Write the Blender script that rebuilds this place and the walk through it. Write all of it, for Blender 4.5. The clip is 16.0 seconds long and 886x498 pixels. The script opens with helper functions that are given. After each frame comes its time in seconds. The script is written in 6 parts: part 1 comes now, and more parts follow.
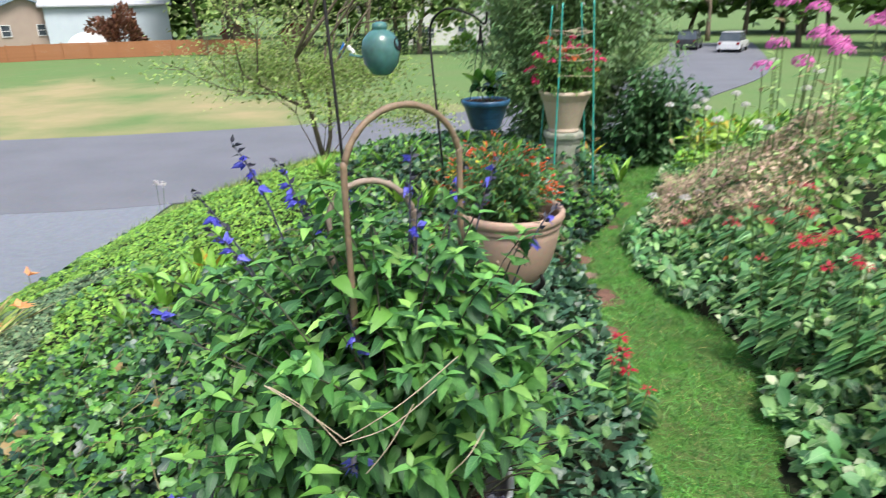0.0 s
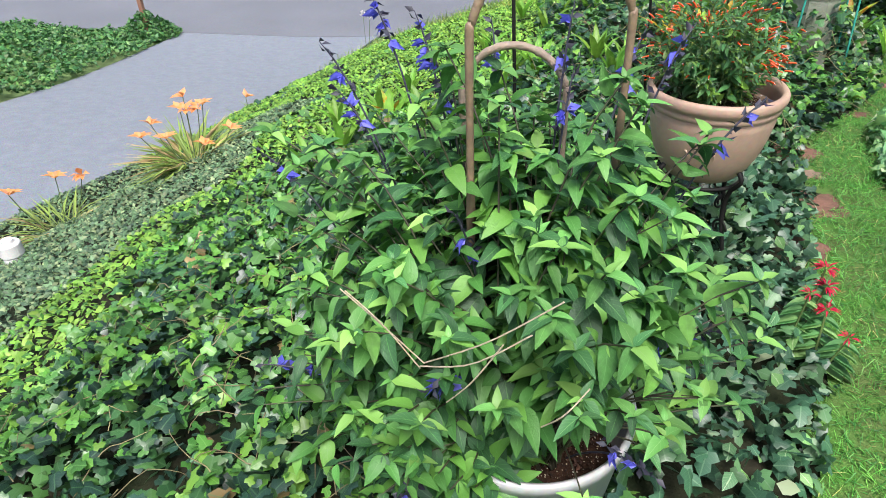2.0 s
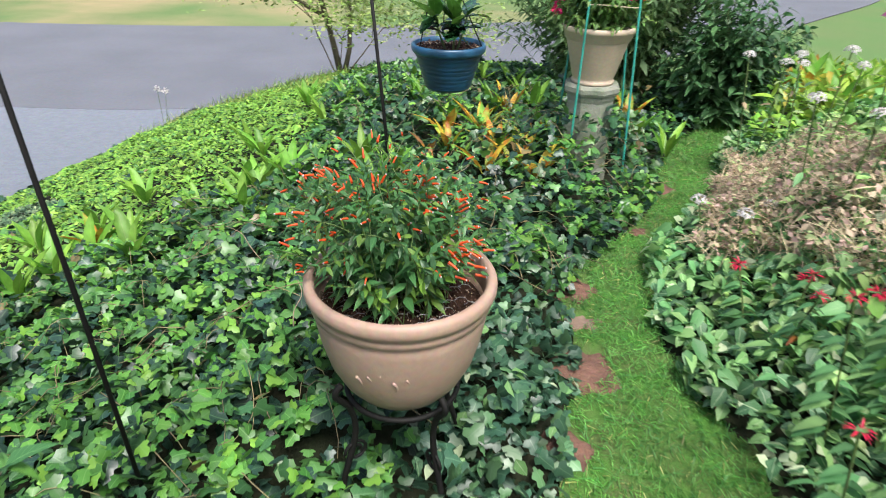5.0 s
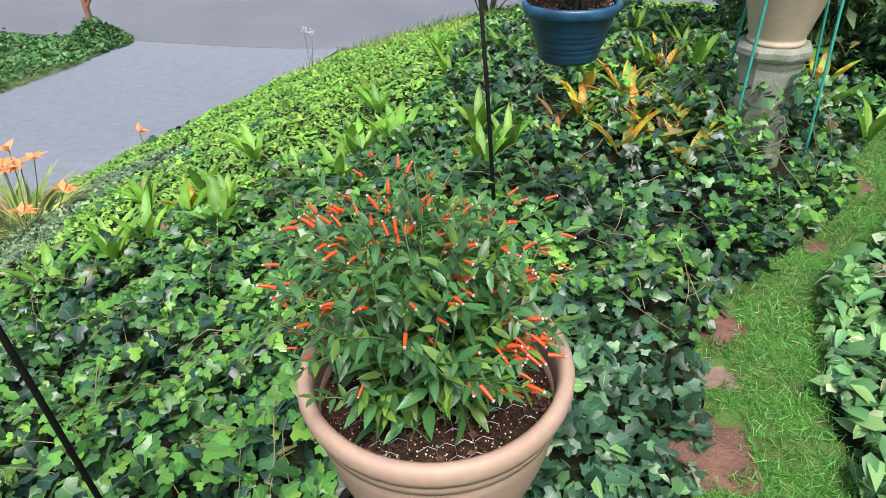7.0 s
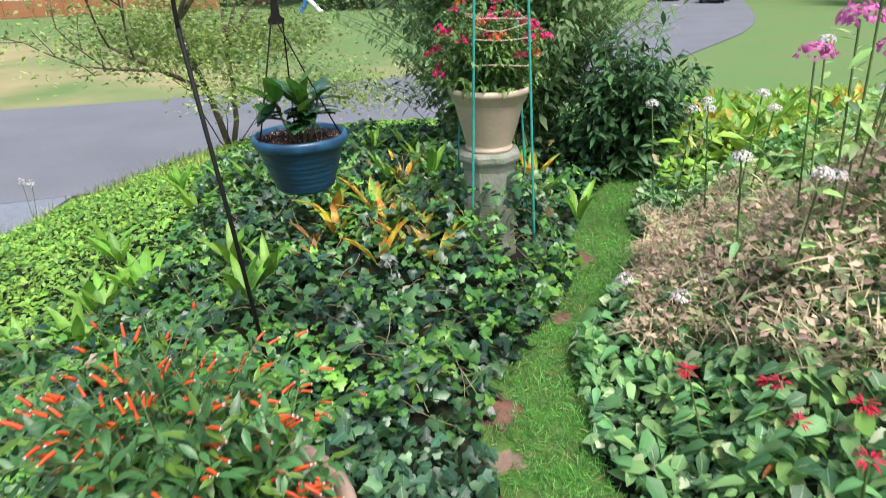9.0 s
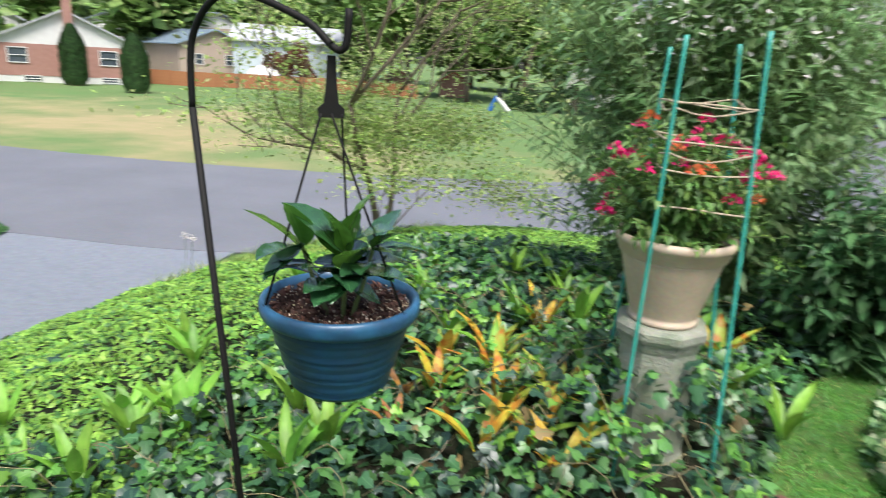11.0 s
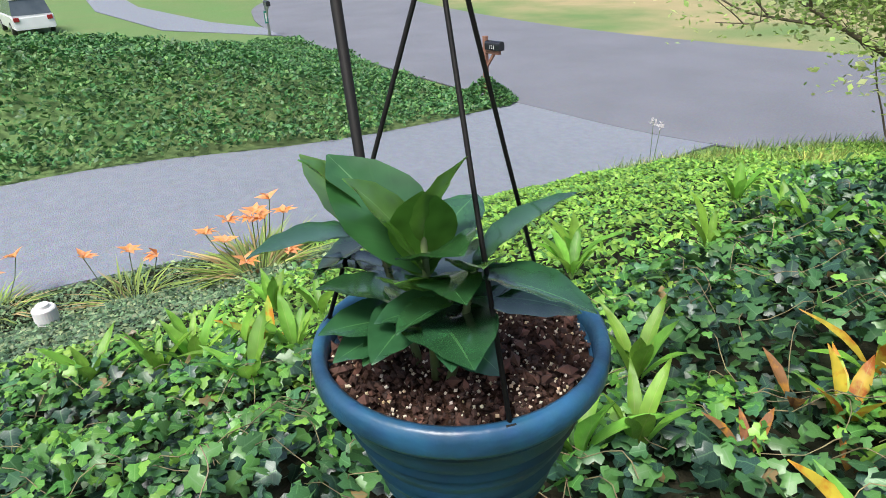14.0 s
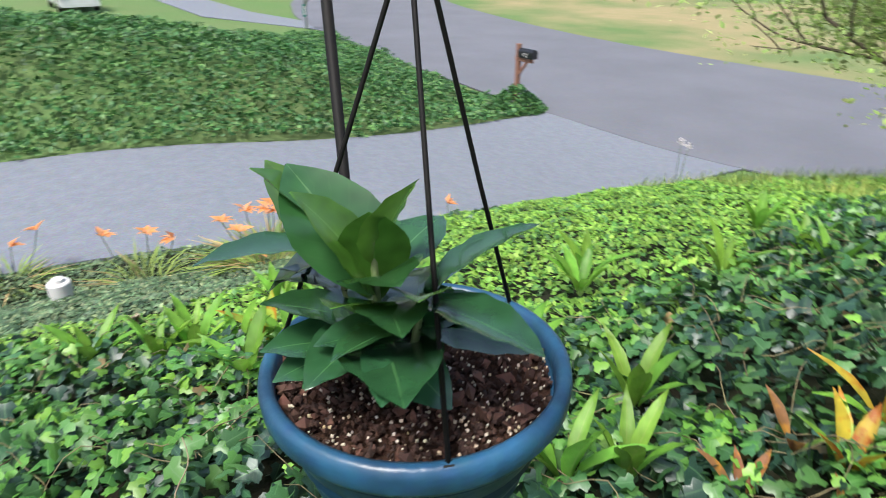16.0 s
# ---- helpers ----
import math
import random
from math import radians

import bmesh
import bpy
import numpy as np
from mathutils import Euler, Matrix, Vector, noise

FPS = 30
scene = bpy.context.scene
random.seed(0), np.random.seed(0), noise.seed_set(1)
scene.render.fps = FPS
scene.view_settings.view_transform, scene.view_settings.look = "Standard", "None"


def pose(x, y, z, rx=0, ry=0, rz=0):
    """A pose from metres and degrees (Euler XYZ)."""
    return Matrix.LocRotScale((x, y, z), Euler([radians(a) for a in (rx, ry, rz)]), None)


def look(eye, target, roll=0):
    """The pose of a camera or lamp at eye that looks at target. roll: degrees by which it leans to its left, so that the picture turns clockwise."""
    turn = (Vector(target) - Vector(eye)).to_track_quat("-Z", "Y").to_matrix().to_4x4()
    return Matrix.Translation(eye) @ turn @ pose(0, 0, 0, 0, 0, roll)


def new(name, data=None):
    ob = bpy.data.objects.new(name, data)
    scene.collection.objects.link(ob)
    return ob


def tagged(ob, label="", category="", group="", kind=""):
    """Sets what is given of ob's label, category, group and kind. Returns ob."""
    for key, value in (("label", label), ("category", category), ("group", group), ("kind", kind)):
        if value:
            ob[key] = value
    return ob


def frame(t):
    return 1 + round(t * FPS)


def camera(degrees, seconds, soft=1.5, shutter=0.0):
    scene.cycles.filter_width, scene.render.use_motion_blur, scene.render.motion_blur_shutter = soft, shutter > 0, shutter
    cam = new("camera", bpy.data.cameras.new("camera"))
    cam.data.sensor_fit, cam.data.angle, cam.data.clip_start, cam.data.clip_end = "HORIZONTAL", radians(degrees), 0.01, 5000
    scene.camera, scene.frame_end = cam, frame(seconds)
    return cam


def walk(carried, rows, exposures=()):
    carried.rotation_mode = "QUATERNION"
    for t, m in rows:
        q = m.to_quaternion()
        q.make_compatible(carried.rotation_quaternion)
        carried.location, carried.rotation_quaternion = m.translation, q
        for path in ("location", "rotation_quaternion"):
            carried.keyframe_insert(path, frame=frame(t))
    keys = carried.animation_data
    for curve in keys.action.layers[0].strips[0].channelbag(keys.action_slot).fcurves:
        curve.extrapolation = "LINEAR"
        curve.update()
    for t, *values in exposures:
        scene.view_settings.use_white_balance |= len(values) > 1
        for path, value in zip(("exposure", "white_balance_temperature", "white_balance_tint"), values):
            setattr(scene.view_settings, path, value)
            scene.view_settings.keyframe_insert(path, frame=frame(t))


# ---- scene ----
cam = camera(69.9, 16.0, soft=0.8, shutter=0.4)
PATH = [
    (0, (-0.165, -1.761, 1.564), (-0.27, 0.107, 0.856), -1.3),
    (0.5, (-0.189, -1.605, 1.532), (-0.474, 0.19, 0.696), -3.4),
    (1, (-0.156, -1.51, 1.54), (-0.582, 0.2, 0.594), -1.0),
    (1.5, (-0.114, -1.469, 1.54), (-0.69, 0.135, 0.493), -1.4),
    (2, (-0.079, -1.452, 1.534), (-0.731, 0.078, 0.424), -2.5),
    (2.5, (-0.071, -1.431, 1.53), (-0.733, 0.099, 0.425), -3.1),
    (3, (-0.087, -1.32, 1.519), (-0.596, 0.262, 0.406), -3.4),
    (3.5, (-0.045, -1.107, 1.537), (-0.282, 0.562, 0.461), -1.7),
    (4, (0.132, -0.847, 1.603), (-0.02, 0.904, 0.648), 2.1),
    (4.2, (0.181, -0.767, 1.591), (0.057, 0.999, 0.661), 2.7),
    (6.5, (0.349, 0.213, 1.505), (-0.328, 1.743, 0.409), -2.3),
    (7, (0.338, 0.219, 1.5), (-0.346, 1.728, 0.379), -2.2),
    (7.5, (0.344, 0.204, 1.511), (-0.33, 1.728, 0.406), -3.2),
    (8, (0.364, 0.204, 1.521), (-0.136, 1.825, 0.461), -3.2),
    (8.5, (0.372, 0.223, 1.524), (0.199, 1.966, 0.558), -2.7),
    (8.7, (0.383, 0.217, 1.526), (0.339, 1.996, 0.612), -2.1),
    (10.8, (0.391, 1.1, 1.478), (-0.011, 2.979, 0.921), 4.0),
    (11, (0.384, 1.191, 1.467), (-0.155, 3.033, 0.905), 3.3),
    (11.5, (0.403, 1.424, 1.45), (-0.486, 3.123, 0.88), 5.1),
    (12, (0.365, 1.606, 1.42), (-0.679, 3.172, 0.744), 1.8),
    (12.5, (0.285, 1.76, 1.409), (-0.839, 3.245, 0.679), 1.3),
    (13, (0.31, 1.867, 1.406), (-1.012, 3.127, 0.591), 1.3),
    (13.5, (0.371, 1.937, 1.404), (-1.122, 2.934, 0.522), 0.3),
    (14, (0.357, 1.941, 1.404), (-1.213, 2.787, 0.498), -3.3),
    (14.5, (0.346, 1.926, 1.404), (-1.194, 2.805, 0.479), -2.5),
    (15, (0.344, 1.903, 1.402), (-1.149, 2.859, 0.477), -2.3),
    (15.5, (0.329, 1.915, 1.394), (-1.153, 2.896, 0.476), -1.7),
    (16, (0.353, 2.005, 1.406), (-1.25, 2.797, 0.51), 0.2),
]
# the camera brightens a little over the dark salvia and the far road
walk(cam, [(t, look(e, g, r)) for t, e, g, r in PATH], [(0, 1.22), (1.5, 1.3), (4.0, 1.28), (6.5, 1.19), (8.5, 1.2), (11.0, 1.28), (12.0, 1.27), (13.5, 1.15), (16, 1.16)])

# ---- world and light: bright overcast evening ----
world = bpy.data.worlds.new("overcast_sky")
scene.world = world
world.use_nodes = True
_nt = world.node_tree
_sky = _nt.nodes.new("ShaderNodeTexSky")
_sky.sky_type = "NISHITA"
_sky.sun_disc = False
_sky.sun_elevation, _sky.sun_rotation = radians(62), radians(150)
_sky.air_density, _sky.dust_density, _sky.ozone_density = 1.0, 4.0, 1.0
_nt.links.new(_sky.outputs["Color"], _nt.nodes["Background"].inputs["Color"])
_nt.nodes["Background"].inputs["Strength"].default_value = 0.095
sun = new("sun", bpy.data.lights.new("sun", "SUN"))
sun.data.energy, sun.data.angle, sun.data.color = 2.2, radians(20), (1.0, 0.98, 0.95)
sun.matrix_world = look((0, 0, 0), (-math.sin(radians(150)) * math.cos(radians(62)), -math.cos(radians(150)) * math.cos(radians(62)), -math.sin(radians(62))))

rng = np.random.default_rng(7)


# ---- materials ----
def mat(name, base, second=None, rough=0.7, scale=8.0, metal=0.0, bump=0.15, fine=90.0, spread=0.0, mix=0.5, spec=0.5, translucent=0.0, alt=None, speck=0.35):
    """A node material: two colours mixed by coarse noise, speckled by fine noise, with relief. spread: variation from piece to piece; alt: a third colour on some pieces."""
    m = bpy.data.materials.new(name)
    m.use_nodes = True
    nt = m.node_tree
    n, l = nt.nodes, nt.links
    b = n["Principled BSDF"]
    tc = n.new("ShaderNodeTexCoord")
    n1 = n.new("ShaderNodeTexNoise")
    n1.inputs["Scale"].default_value, n1.inputs["Detail"].default_value = scale, 5
    n2 = n.new("ShaderNodeTexNoise")
    n2.inputs["Scale"].default_value, n2.inputs["Detail"].default_value = fine, 5
    l.new(tc.outputs["Object"], n1.inputs["Vector"])
    l.new(tc.outputs["Object"], n2.inputs["Vector"])
    ramp = n.new("ShaderNodeValToRGB")
    c2 = second or tuple(c * 0.7 for c in base)
    ramp.color_ramp.elements[0].position, ramp.color_ramp.elements[1].position = 0.5 - mix * 0.35, 0.5 + mix * 0.35
    ramp.color_ramp.elements[0].color, ramp.color_ramp.elements[1].color = (*c2, 1), (*base, 1)
    l.new(n1.outputs["Fac"], ramp.inputs["Fac"])
    col = ramp.outputs["Color"]
    if spread or alt:
        geo = n.new("ShaderNodeNewGeometry")
        rnd = geo.outputs["Random Per Island"]
        if alt:
            near = n.new("ShaderNodeMath")
            near.operation = "LESS_THAN"
            l.new(rnd, near.inputs[0])
            near.inputs[1].default_value = alt[3]
            mx = n.new("ShaderNodeMixRGB")
            l.new(near.outputs[0], mx.inputs["Fac"])
            l.new(col, mx.inputs["Color1"])
            mx.inputs["Color2"].default_value = (*alt[:3], 1)
            col = mx.outputs["Color"]
        hs = n.new("ShaderNodeHueSaturation")
        mr = n.new("ShaderNodeMapRange")
        mr.inputs["To Min"].default_value, mr.inputs["To Max"].default_value = 1 - spread, 1 + spread
        wn = n.new("ShaderNodeTexWhiteNoise")
        wn.noise_dimensions = "1D"
        l.new(rnd, wn.inputs["W"])
        l.new(wn.outputs["Value"], mr.inputs["Value"])
        l.new(mr.outputs["Result"], hs.inputs["Value"])
        l.new(col, hs.inputs["Color"])
        col = hs.outputs["Color"]
    fm = n.new("ShaderNodeMixRGB")
    fm.blend_type = "MULTIPLY"
    fm.inputs["Fac"].default_value = speck
    l.new(col, fm.inputs["Color1"])
    l.new(n2.outputs["Color"], fm.inputs["Color2"])
    br = n.new("ShaderNodeBrightContrast")
    br.inputs["Bright"].default_value = 0.0
    l.new(fm.outputs["Color"], br.inputs["Color"])
    l.new(br.outputs["Color"], b.inputs["Base Color"])
    b.inputs["Roughness"].default_value, b.inputs["Metallic"].default_value = rough, metal
    b.inputs["Specular IOR Level"].default_value = spec
    if bump:
        bp = n.new("ShaderNodeBump")
        bp.inputs["Strength"].default_value, bp.inputs["Distance"].default_value = bump, 0.01
        l.new(n2.outputs["Fac"], bp.inputs["Height"])
        l.new(bp.outputs["Normal"], b.inputs["Normal"])
    if translucent:
        tr = n.new("ShaderNodeBsdfTranslucent")
        l.new(col, tr.inputs["Color"])
        ms = n.new("ShaderNodeMixShader")
        ms.inputs["Fac"].default_value = translucent
        l.new(b.outputs[0], ms.inputs[1])
        l.new(tr.outputs[0], ms.inputs[2])
        l.new(ms.outputs[0], n["Material Output"].inputs["Surface"])
    return m


def leaf_mat(name, base, vein, edge=None, rough=0.4, spread=0.25, trans=0.3, alt=None, vein_w=0.05, side_vein=0.35, relief=0.18, coat=0.0, blotch=None):
    """A leaf: its own UV runs 0..1 along the blade in v and -1..1 across in u; pale midrib and side veins, a paler rim if edge is given."""
    m = bpy.data.materials.new(name)
    m.use_nodes = True
    nt = m.node_tree
    n, l = nt.nodes, nt.links
    b = n["Principled BSDF"]

    def math_node(op, a, c=None):
        k = n.new("ShaderNodeMath")
        k.operation = op
        for i, v in enumerate((a, c)):
            if v is None:
                continue
            if isinstance(v, (int, float)):
                k.inputs[i].default_value = v
            else:
                l.new(v, k.inputs[i])
        return k.outputs[0]

    uv = n.new("ShaderNodeUVMap")
    uv.uv_map = "leaf"
    sp = n.new("ShaderNodeSeparateXYZ")
    l.new(uv.outputs[0], sp.inputs[0])
    u = math_node("ABSOLUTE", sp.outputs["X"])
    mid = math_node("LESS_THAN", u, vein_w)
    side = math_node("FRACT", math_node("MULTIPLY", math_node("SUBTRACT", sp.outputs["Y"], math_node("MULTIPLY", u, 0.3)), 7.0))
    side = math_node("LESS_THAN", side, 0.13)
    vein_f = math_node("MAXIMUM", mid, math_node("MULTIPLY", side, side_vein))
    geo = n.new("ShaderNodeNewGeometry")
    oi = n.new("ShaderNodeObjectInfo")
    rnd = math_node("FRACT", math_node("ADD", geo.outputs["Random Per Island"], oi.outputs["Random"]))
    wn = n.new("ShaderNodeTexWhiteNoise")
    wn.noise_dimensions = "1D"
    l.new(rnd, wn.inputs["W"])
    tc = n.new("ShaderNodeTexCoord")
    nz = n.new("ShaderNodeTexNoise")
    nz.inputs["Scale"].default_value = 3.0
    l.new(tc.outputs["Object"], nz.inputs["Vector"])
    nf = n.new("ShaderNodeTexNoise")
    nf.inputs["Scale"].default_value = 220.0
    l.new(tc.outputs["Object"], nf.inputs["Vector"])
    cur = n.new("ShaderNodeRGB")
    cur.outputs[0].default_value = (*base, 1)
    col = cur.outputs[0]

    def blend(fac, c2, col):
        k = n.new("ShaderNodeMixRGB")
        l.new(fac, k.inputs["Fac"])
        l.new(col, k.inputs["Color1"])
        k.inputs["Color2"].default_value = (*c2, 1)
        return k.outputs[0]

    for a in alt or ():
        lo = math_node("GREATER_THAN", rnd, a[3])
        hi = math_node("LESS_THAN", rnd, a[4])
        col = blend(math_node("MULTIPLY", lo, hi), a[:3], col)
    if blotch:
        nb = n.new("ShaderNodeTexNoise")
        nb.noise_dimensions = "4D"
        nb.inputs["Scale"].default_value, nb.inputs["Detail"].default_value = 5.0, 4.0
        l.new(tc.outputs["Object"], nb.inputs["Vector"])
        l.new(math_node("MULTIPLY", rnd, 40.0), nb.inputs["W"])
        rp = n.new("ShaderNodeValToRGB")
        rp.color_ramp.elements[0].position, rp.color_ramp.elements[1].position = 0.48, 0.6
        l.new(nb.outputs["Fac"], rp.inputs["Fac"])
        col = blend(rp.outputs["Color"], blotch, col)
    if edge:
        rim = math_node("GREATER_THAN", math_node("ADD", u, math_node("MULTIPLY", nz.outputs["Fac"], 0.25)), 0.78)
        col = blend(rim, edge, col)
    col = blend(math_node("MULTIPLY", vein_f, 0.6), vein, col)
    hs = n.new("ShaderNodeHueSaturation")
    val = math_node("ADD", math_node("MULTIPLY", wn.outputs["Value"], 2 * spread), 1 - spread)
    val = math_node("MULTIPLY", val, math_node("ADD", math_node("MULTIPLY", nz.outputs["Fac"], 1.6), 0.2))
    l.new(val, hs.inputs["Value"])
    l.new(math_node("ADD", math_node("MULTIPLY", rnd, 0.03), 0.485), hs.inputs["Hue"])
    l.new(col, hs.inputs["Color"])
    l.new(hs.outputs[0], b.inputs["Base Color"])
    b.inputs["Roughness"].default_value = rough
    b.inputs["Coat Weight"].default_value, b.inputs["Coat Roughness"].default_value = coat, 0.12
    bp = n.new("ShaderNodeBump")
    bp.inputs["Strength"].default_value, bp.inputs["Distance"].default_value = relief, 0.004
    l.new(math_node("ADD", nf.outputs["Fac"], math_node("MULTIPLY", vein_f, -1.0)), bp.inputs["Height"])
    l.new(bp.outputs["Normal"], b.inputs["Normal"])
    tr = n.new("ShaderNodeBsdfTranslucent")
    l.new(hs.outputs[0], tr.inputs["Color"])
    ms = n.new("ShaderNodeMixShader")
    ms.inputs["Fac"].default_value = trans
    l.new(b.outputs[0], ms.inputs[1])
    l.new(tr.outputs[0], ms.inputs[2])
    l.new(ms.outputs[0], n["Material Output"].inputs["Surface"])
    return m


M = {}
M["lawn"] = mat("lawn_grass", (0.125, 0.225, 0.075), (0.155, 0.22, 0.085), 0.9, 0.35, bump=0.8, fine=60, spec=0.2)
def dry_patch(m, centre, radii, turn, colour, second):
    """Adds a sun-dried patch with a ragged edge to a grass material."""
    nt = m.node_tree
    n, l = nt.nodes, nt.links
    b = n["Principled BSDF"]
    old = b.inputs["Base Color"].links[0].from_socket
    tc, mp = n.new("ShaderNodeTexCoord"), n.new("ShaderNodeMapping")
    mp.vector_type = "TEXTURE"
    mp.inputs["Location"].default_value, mp.inputs["Scale"].default_value = (*centre, 0), (*radii, 1000)
    mp.inputs["Rotation"].default_value = (0, 0, radians(turn))
    l.new(tc.outputs["Object"], mp.inputs["Vector"])
    le = n.new("ShaderNodeVectorMath")
    le.operation = "LENGTH"
    l.new(mp.outputs[0], le.inputs[0])
    nz, ad, rp = n.new("ShaderNodeTexNoise"), n.new("ShaderNodeMath"), n.new("ShaderNodeValToRGB")
    nz.inputs["Scale"].default_value, nz.inputs["Detail"].default_value = 0.22, 8
    l.new(tc.outputs["Object"], nz.inputs["Vector"])
    ad.operation = "MULTIPLY_ADD"
    l.new(nz.outputs["Fac"], ad.inputs[0])
    ad.inputs[1].default_value = 2.2
    l.new(le.outputs["Value"], ad.inputs[2])
    rp.color_ramp.elements[0].position, rp.color_ramp.elements[1].position = 0.6, 0.95
    rp.color_ramp.elements[0].color, rp.color_ramp.elements[1].color = (0.85, 0.85, 0.85, 1), (0, 0, 0, 1)
    half = n.new("ShaderNodeMath")
    half.operation = "MULTIPLY"
    half.inputs[1].default_value = 0.5
    l.new(ad.outputs[0], half.inputs[0])
    l.new(half.outputs[0], rp.inputs["Fac"])
    n3, mx, m2 = n.new("ShaderNodeTexNoise"), n.new("ShaderNodeMixRGB"), n.new("ShaderNodeMixRGB")
    n3.inputs["Scale"].default_value, n3.inputs["Detail"].default_value = 1.5, 6
    l.new(tc.outputs["Object"], n3.inputs["Vector"])
    l.new(n3.outputs["Fac"], m2.inputs["Fac"])
    m2.inputs["Color1"].default_value, m2.inputs["Color2"].default_value = (*colour, 1), (*second, 1)
    l.new(rp.outputs["Color"], mx.inputs["Fac"])
    l.new(old, mx.inputs["Color1"])
    l.new(m2.outputs["Color"], mx.inputs["Color2"])
    l.new(mx.outputs["Color"], b.inputs["Base Color"])


dry_patch(M["lawn"], (-24, 28.5), (27, 13), -12, (0.38, 0.275, 0.175), (0.27, 0.25, 0.12))
dry_patch(M["lawn"], (-24, 4), (9, 4), 0, (0.42, 0.36, 0.18), (0.24, 0.27, 0.09))
M["soil_bed"] = mat("bed_soil", (0.03, 0.028, 0.017), (0.016, 0.026, 0.01), 0.95, 5, bump=0.8, fine=60, spec=0.2)
M["turf"] = mat("path_turf", (0.08, 0.22, 0.035), (0.11, 0.15, 0.05), 0.95, 7, bump=0.8, fine=150, spec=0.2)
M["road"] = mat("road_asphalt", (0.21, 0.22, 0.255), (0.175, 0.185, 0.215), 0.85, 0.5, bump=0.8, fine=30, speck=0.65)
M["drive"] = mat("driveway_asphalt", (0.335, 0.37, 0.43), (0.28, 0.315, 0.375), 0.88, 7.0, bump=1.0, fine=60, speck=0.9)
M["terra"] = mat("terracotta_plastic", (0.49, 0.335, 0.255), (0.42, 0.28, 0.21), 0.55, 7, bump=0.12, fine=60)
M["blue"] = mat("blue_glazed_plastic", (0.013, 0.07, 0.135), (0.016, 0.03, 0.05), 0.35, 9, bump=0.15, fine=40)
M["blue_rim"] = mat("worn_blue_rim", (0.03, 0.13, 0.25), (0.014, 0.05, 0.1), 0.35, 14, bump=0.15, fine=60)
M["cream"] = mat("cream_resin", (0.62, 0.5, 0.37), (0.52, 0.41, 0.3), 0.5, 6, bump=0.1, fine=60)
M["concrete"] = mat("weathered_concrete", (0.33, 0.34, 0.28), (0.2, 0.24, 0.16), 0.9, 12, bump=0.6, fine=80)
M["black"] = mat("black_metal", (0.01, 0.01, 0.01), (0.014, 0.013, 0.012), 0.6, 30, bump=0.03, fine=150, spec=0.15)
M["white_pot"] = mat("white_plastic", (0.6, 0.6, 0.6), (0.5, 0.5, 0.5), 0.4, 8, bump=0.05)
M["white"] = mat("white_paint", (0.78, 0.78, 0.77), (0.7, 0.7, 0.69), 0.6, 2, bump=0.05)
M["teal"] = mat("teal_glaze", (0.09, 0.25, 0.24), (0.06, 0.13, 0.12), 0.22, 14, bump=0.1, fine=60)
M["bamboo"] = mat("bamboo_cane", (0.29, 0.2, 0.13), (0.19, 0.13, 0.085), 0.55, 25, bump=0.3, fine=120)
M["bamboo_grey"] = mat("weathered_bamboo", (0.38, 0.3, 0.24), (0.27, 0.2, 0.15), 0.6, 25, bump=0.3, fine=120)
M["stake"] = mat("green_coated_stake", (0.05, 0.42, 0.34), (0.04, 0.34, 0.27), 0.4, 30, bump=0.2, fine=150)
M["twine"] = mat("jute_twine", (0.6, 0.5, 0.37), (0.45, 0.36, 0.25), 0.9, 60, bump=0.6, fine=400)
M["potting"] = mat("potting_mix", (0.07, 0.035, 0.022), (0.035, 0.018, 0.012), 0.95, 30, bump=1.0, fine=140, spec=0.2)
M["bark_chip"] = mat("bark_chip", (0.085, 0.038, 0.024), (0.04, 0.02, 0.014), 0.9, 40, spread=0.5)
M["bark_coarse"] = mat("coarse_bark", (0.16, 0.075, 0.05), (0.08, 0.035, 0.025), 0.85, 40, spread=0.45)
M["perlite"] = mat("perlite", (0.75, 0.7, 0.6), (0.6, 0.45, 0.25), 0.9, 60, spread=0.2)
M["earth"] = mat("trodden_earth", (0.22, 0.12, 0.088), (0.13, 0.075, 0.055), 0.95, 14, bump=0.9, fine=90, spec=0.2)
M["stone"] = mat("red_stone", (0.36, 0.25, 0.18), (0.13, 0.085, 0.065), 0.9, 9, bump=0.8, fine=50)
M["stem"] = mat("green_stem", (0.12, 0.2, 0.05), (0.1, 0.13, 0.05), 0.6, 20, bump=0.1)
M["bark"] = mat("tree_bark", (0.22, 0.175, 0.125), (0.13, 0.1, 0.07), 0.9, 14, bump=0.9, fine=60)
M["brick"] = mat("house_brick", (0.42, 0.23, 0.19), (0.36, 0.19, 0.155), 0.85, 3, bump=0.3)
M["beige"] = mat("beige_siding", (0.5, 0.4, 0.33), (0.46, 0.36, 0.3), 0.75, 1, bump=0.1)
M["grey_wall"] = mat("grey_siding", (0.2, 0.2, 0.21), (0.17, 0.17, 0.18), 0.75, 1, bump=0.1)
M["blue_wall"] = mat("pale_blue_siding", (0.6, 0.68, 0.74), (0.55, 0.63, 0.69), 0.75, 1, bump=0.1)
M["roof"] = mat("pale_shingle_roof", (0.5, 0.52, 0.55), (0.42, 0.44, 0.47), 0.8, 2, bump=0.4, fine=20)
M["roof_dark"] = mat("slate_roof", (0.2, 0.24, 0.28), (0.15, 0.19, 0.23), 0.7, 2, bump=0.4, fine=20)
M["solar"] = mat("solar_panel", (0.3, 0.38, 0.47), (0.24, 0.32, 0.4), 0.2, 2, bump=0.0)
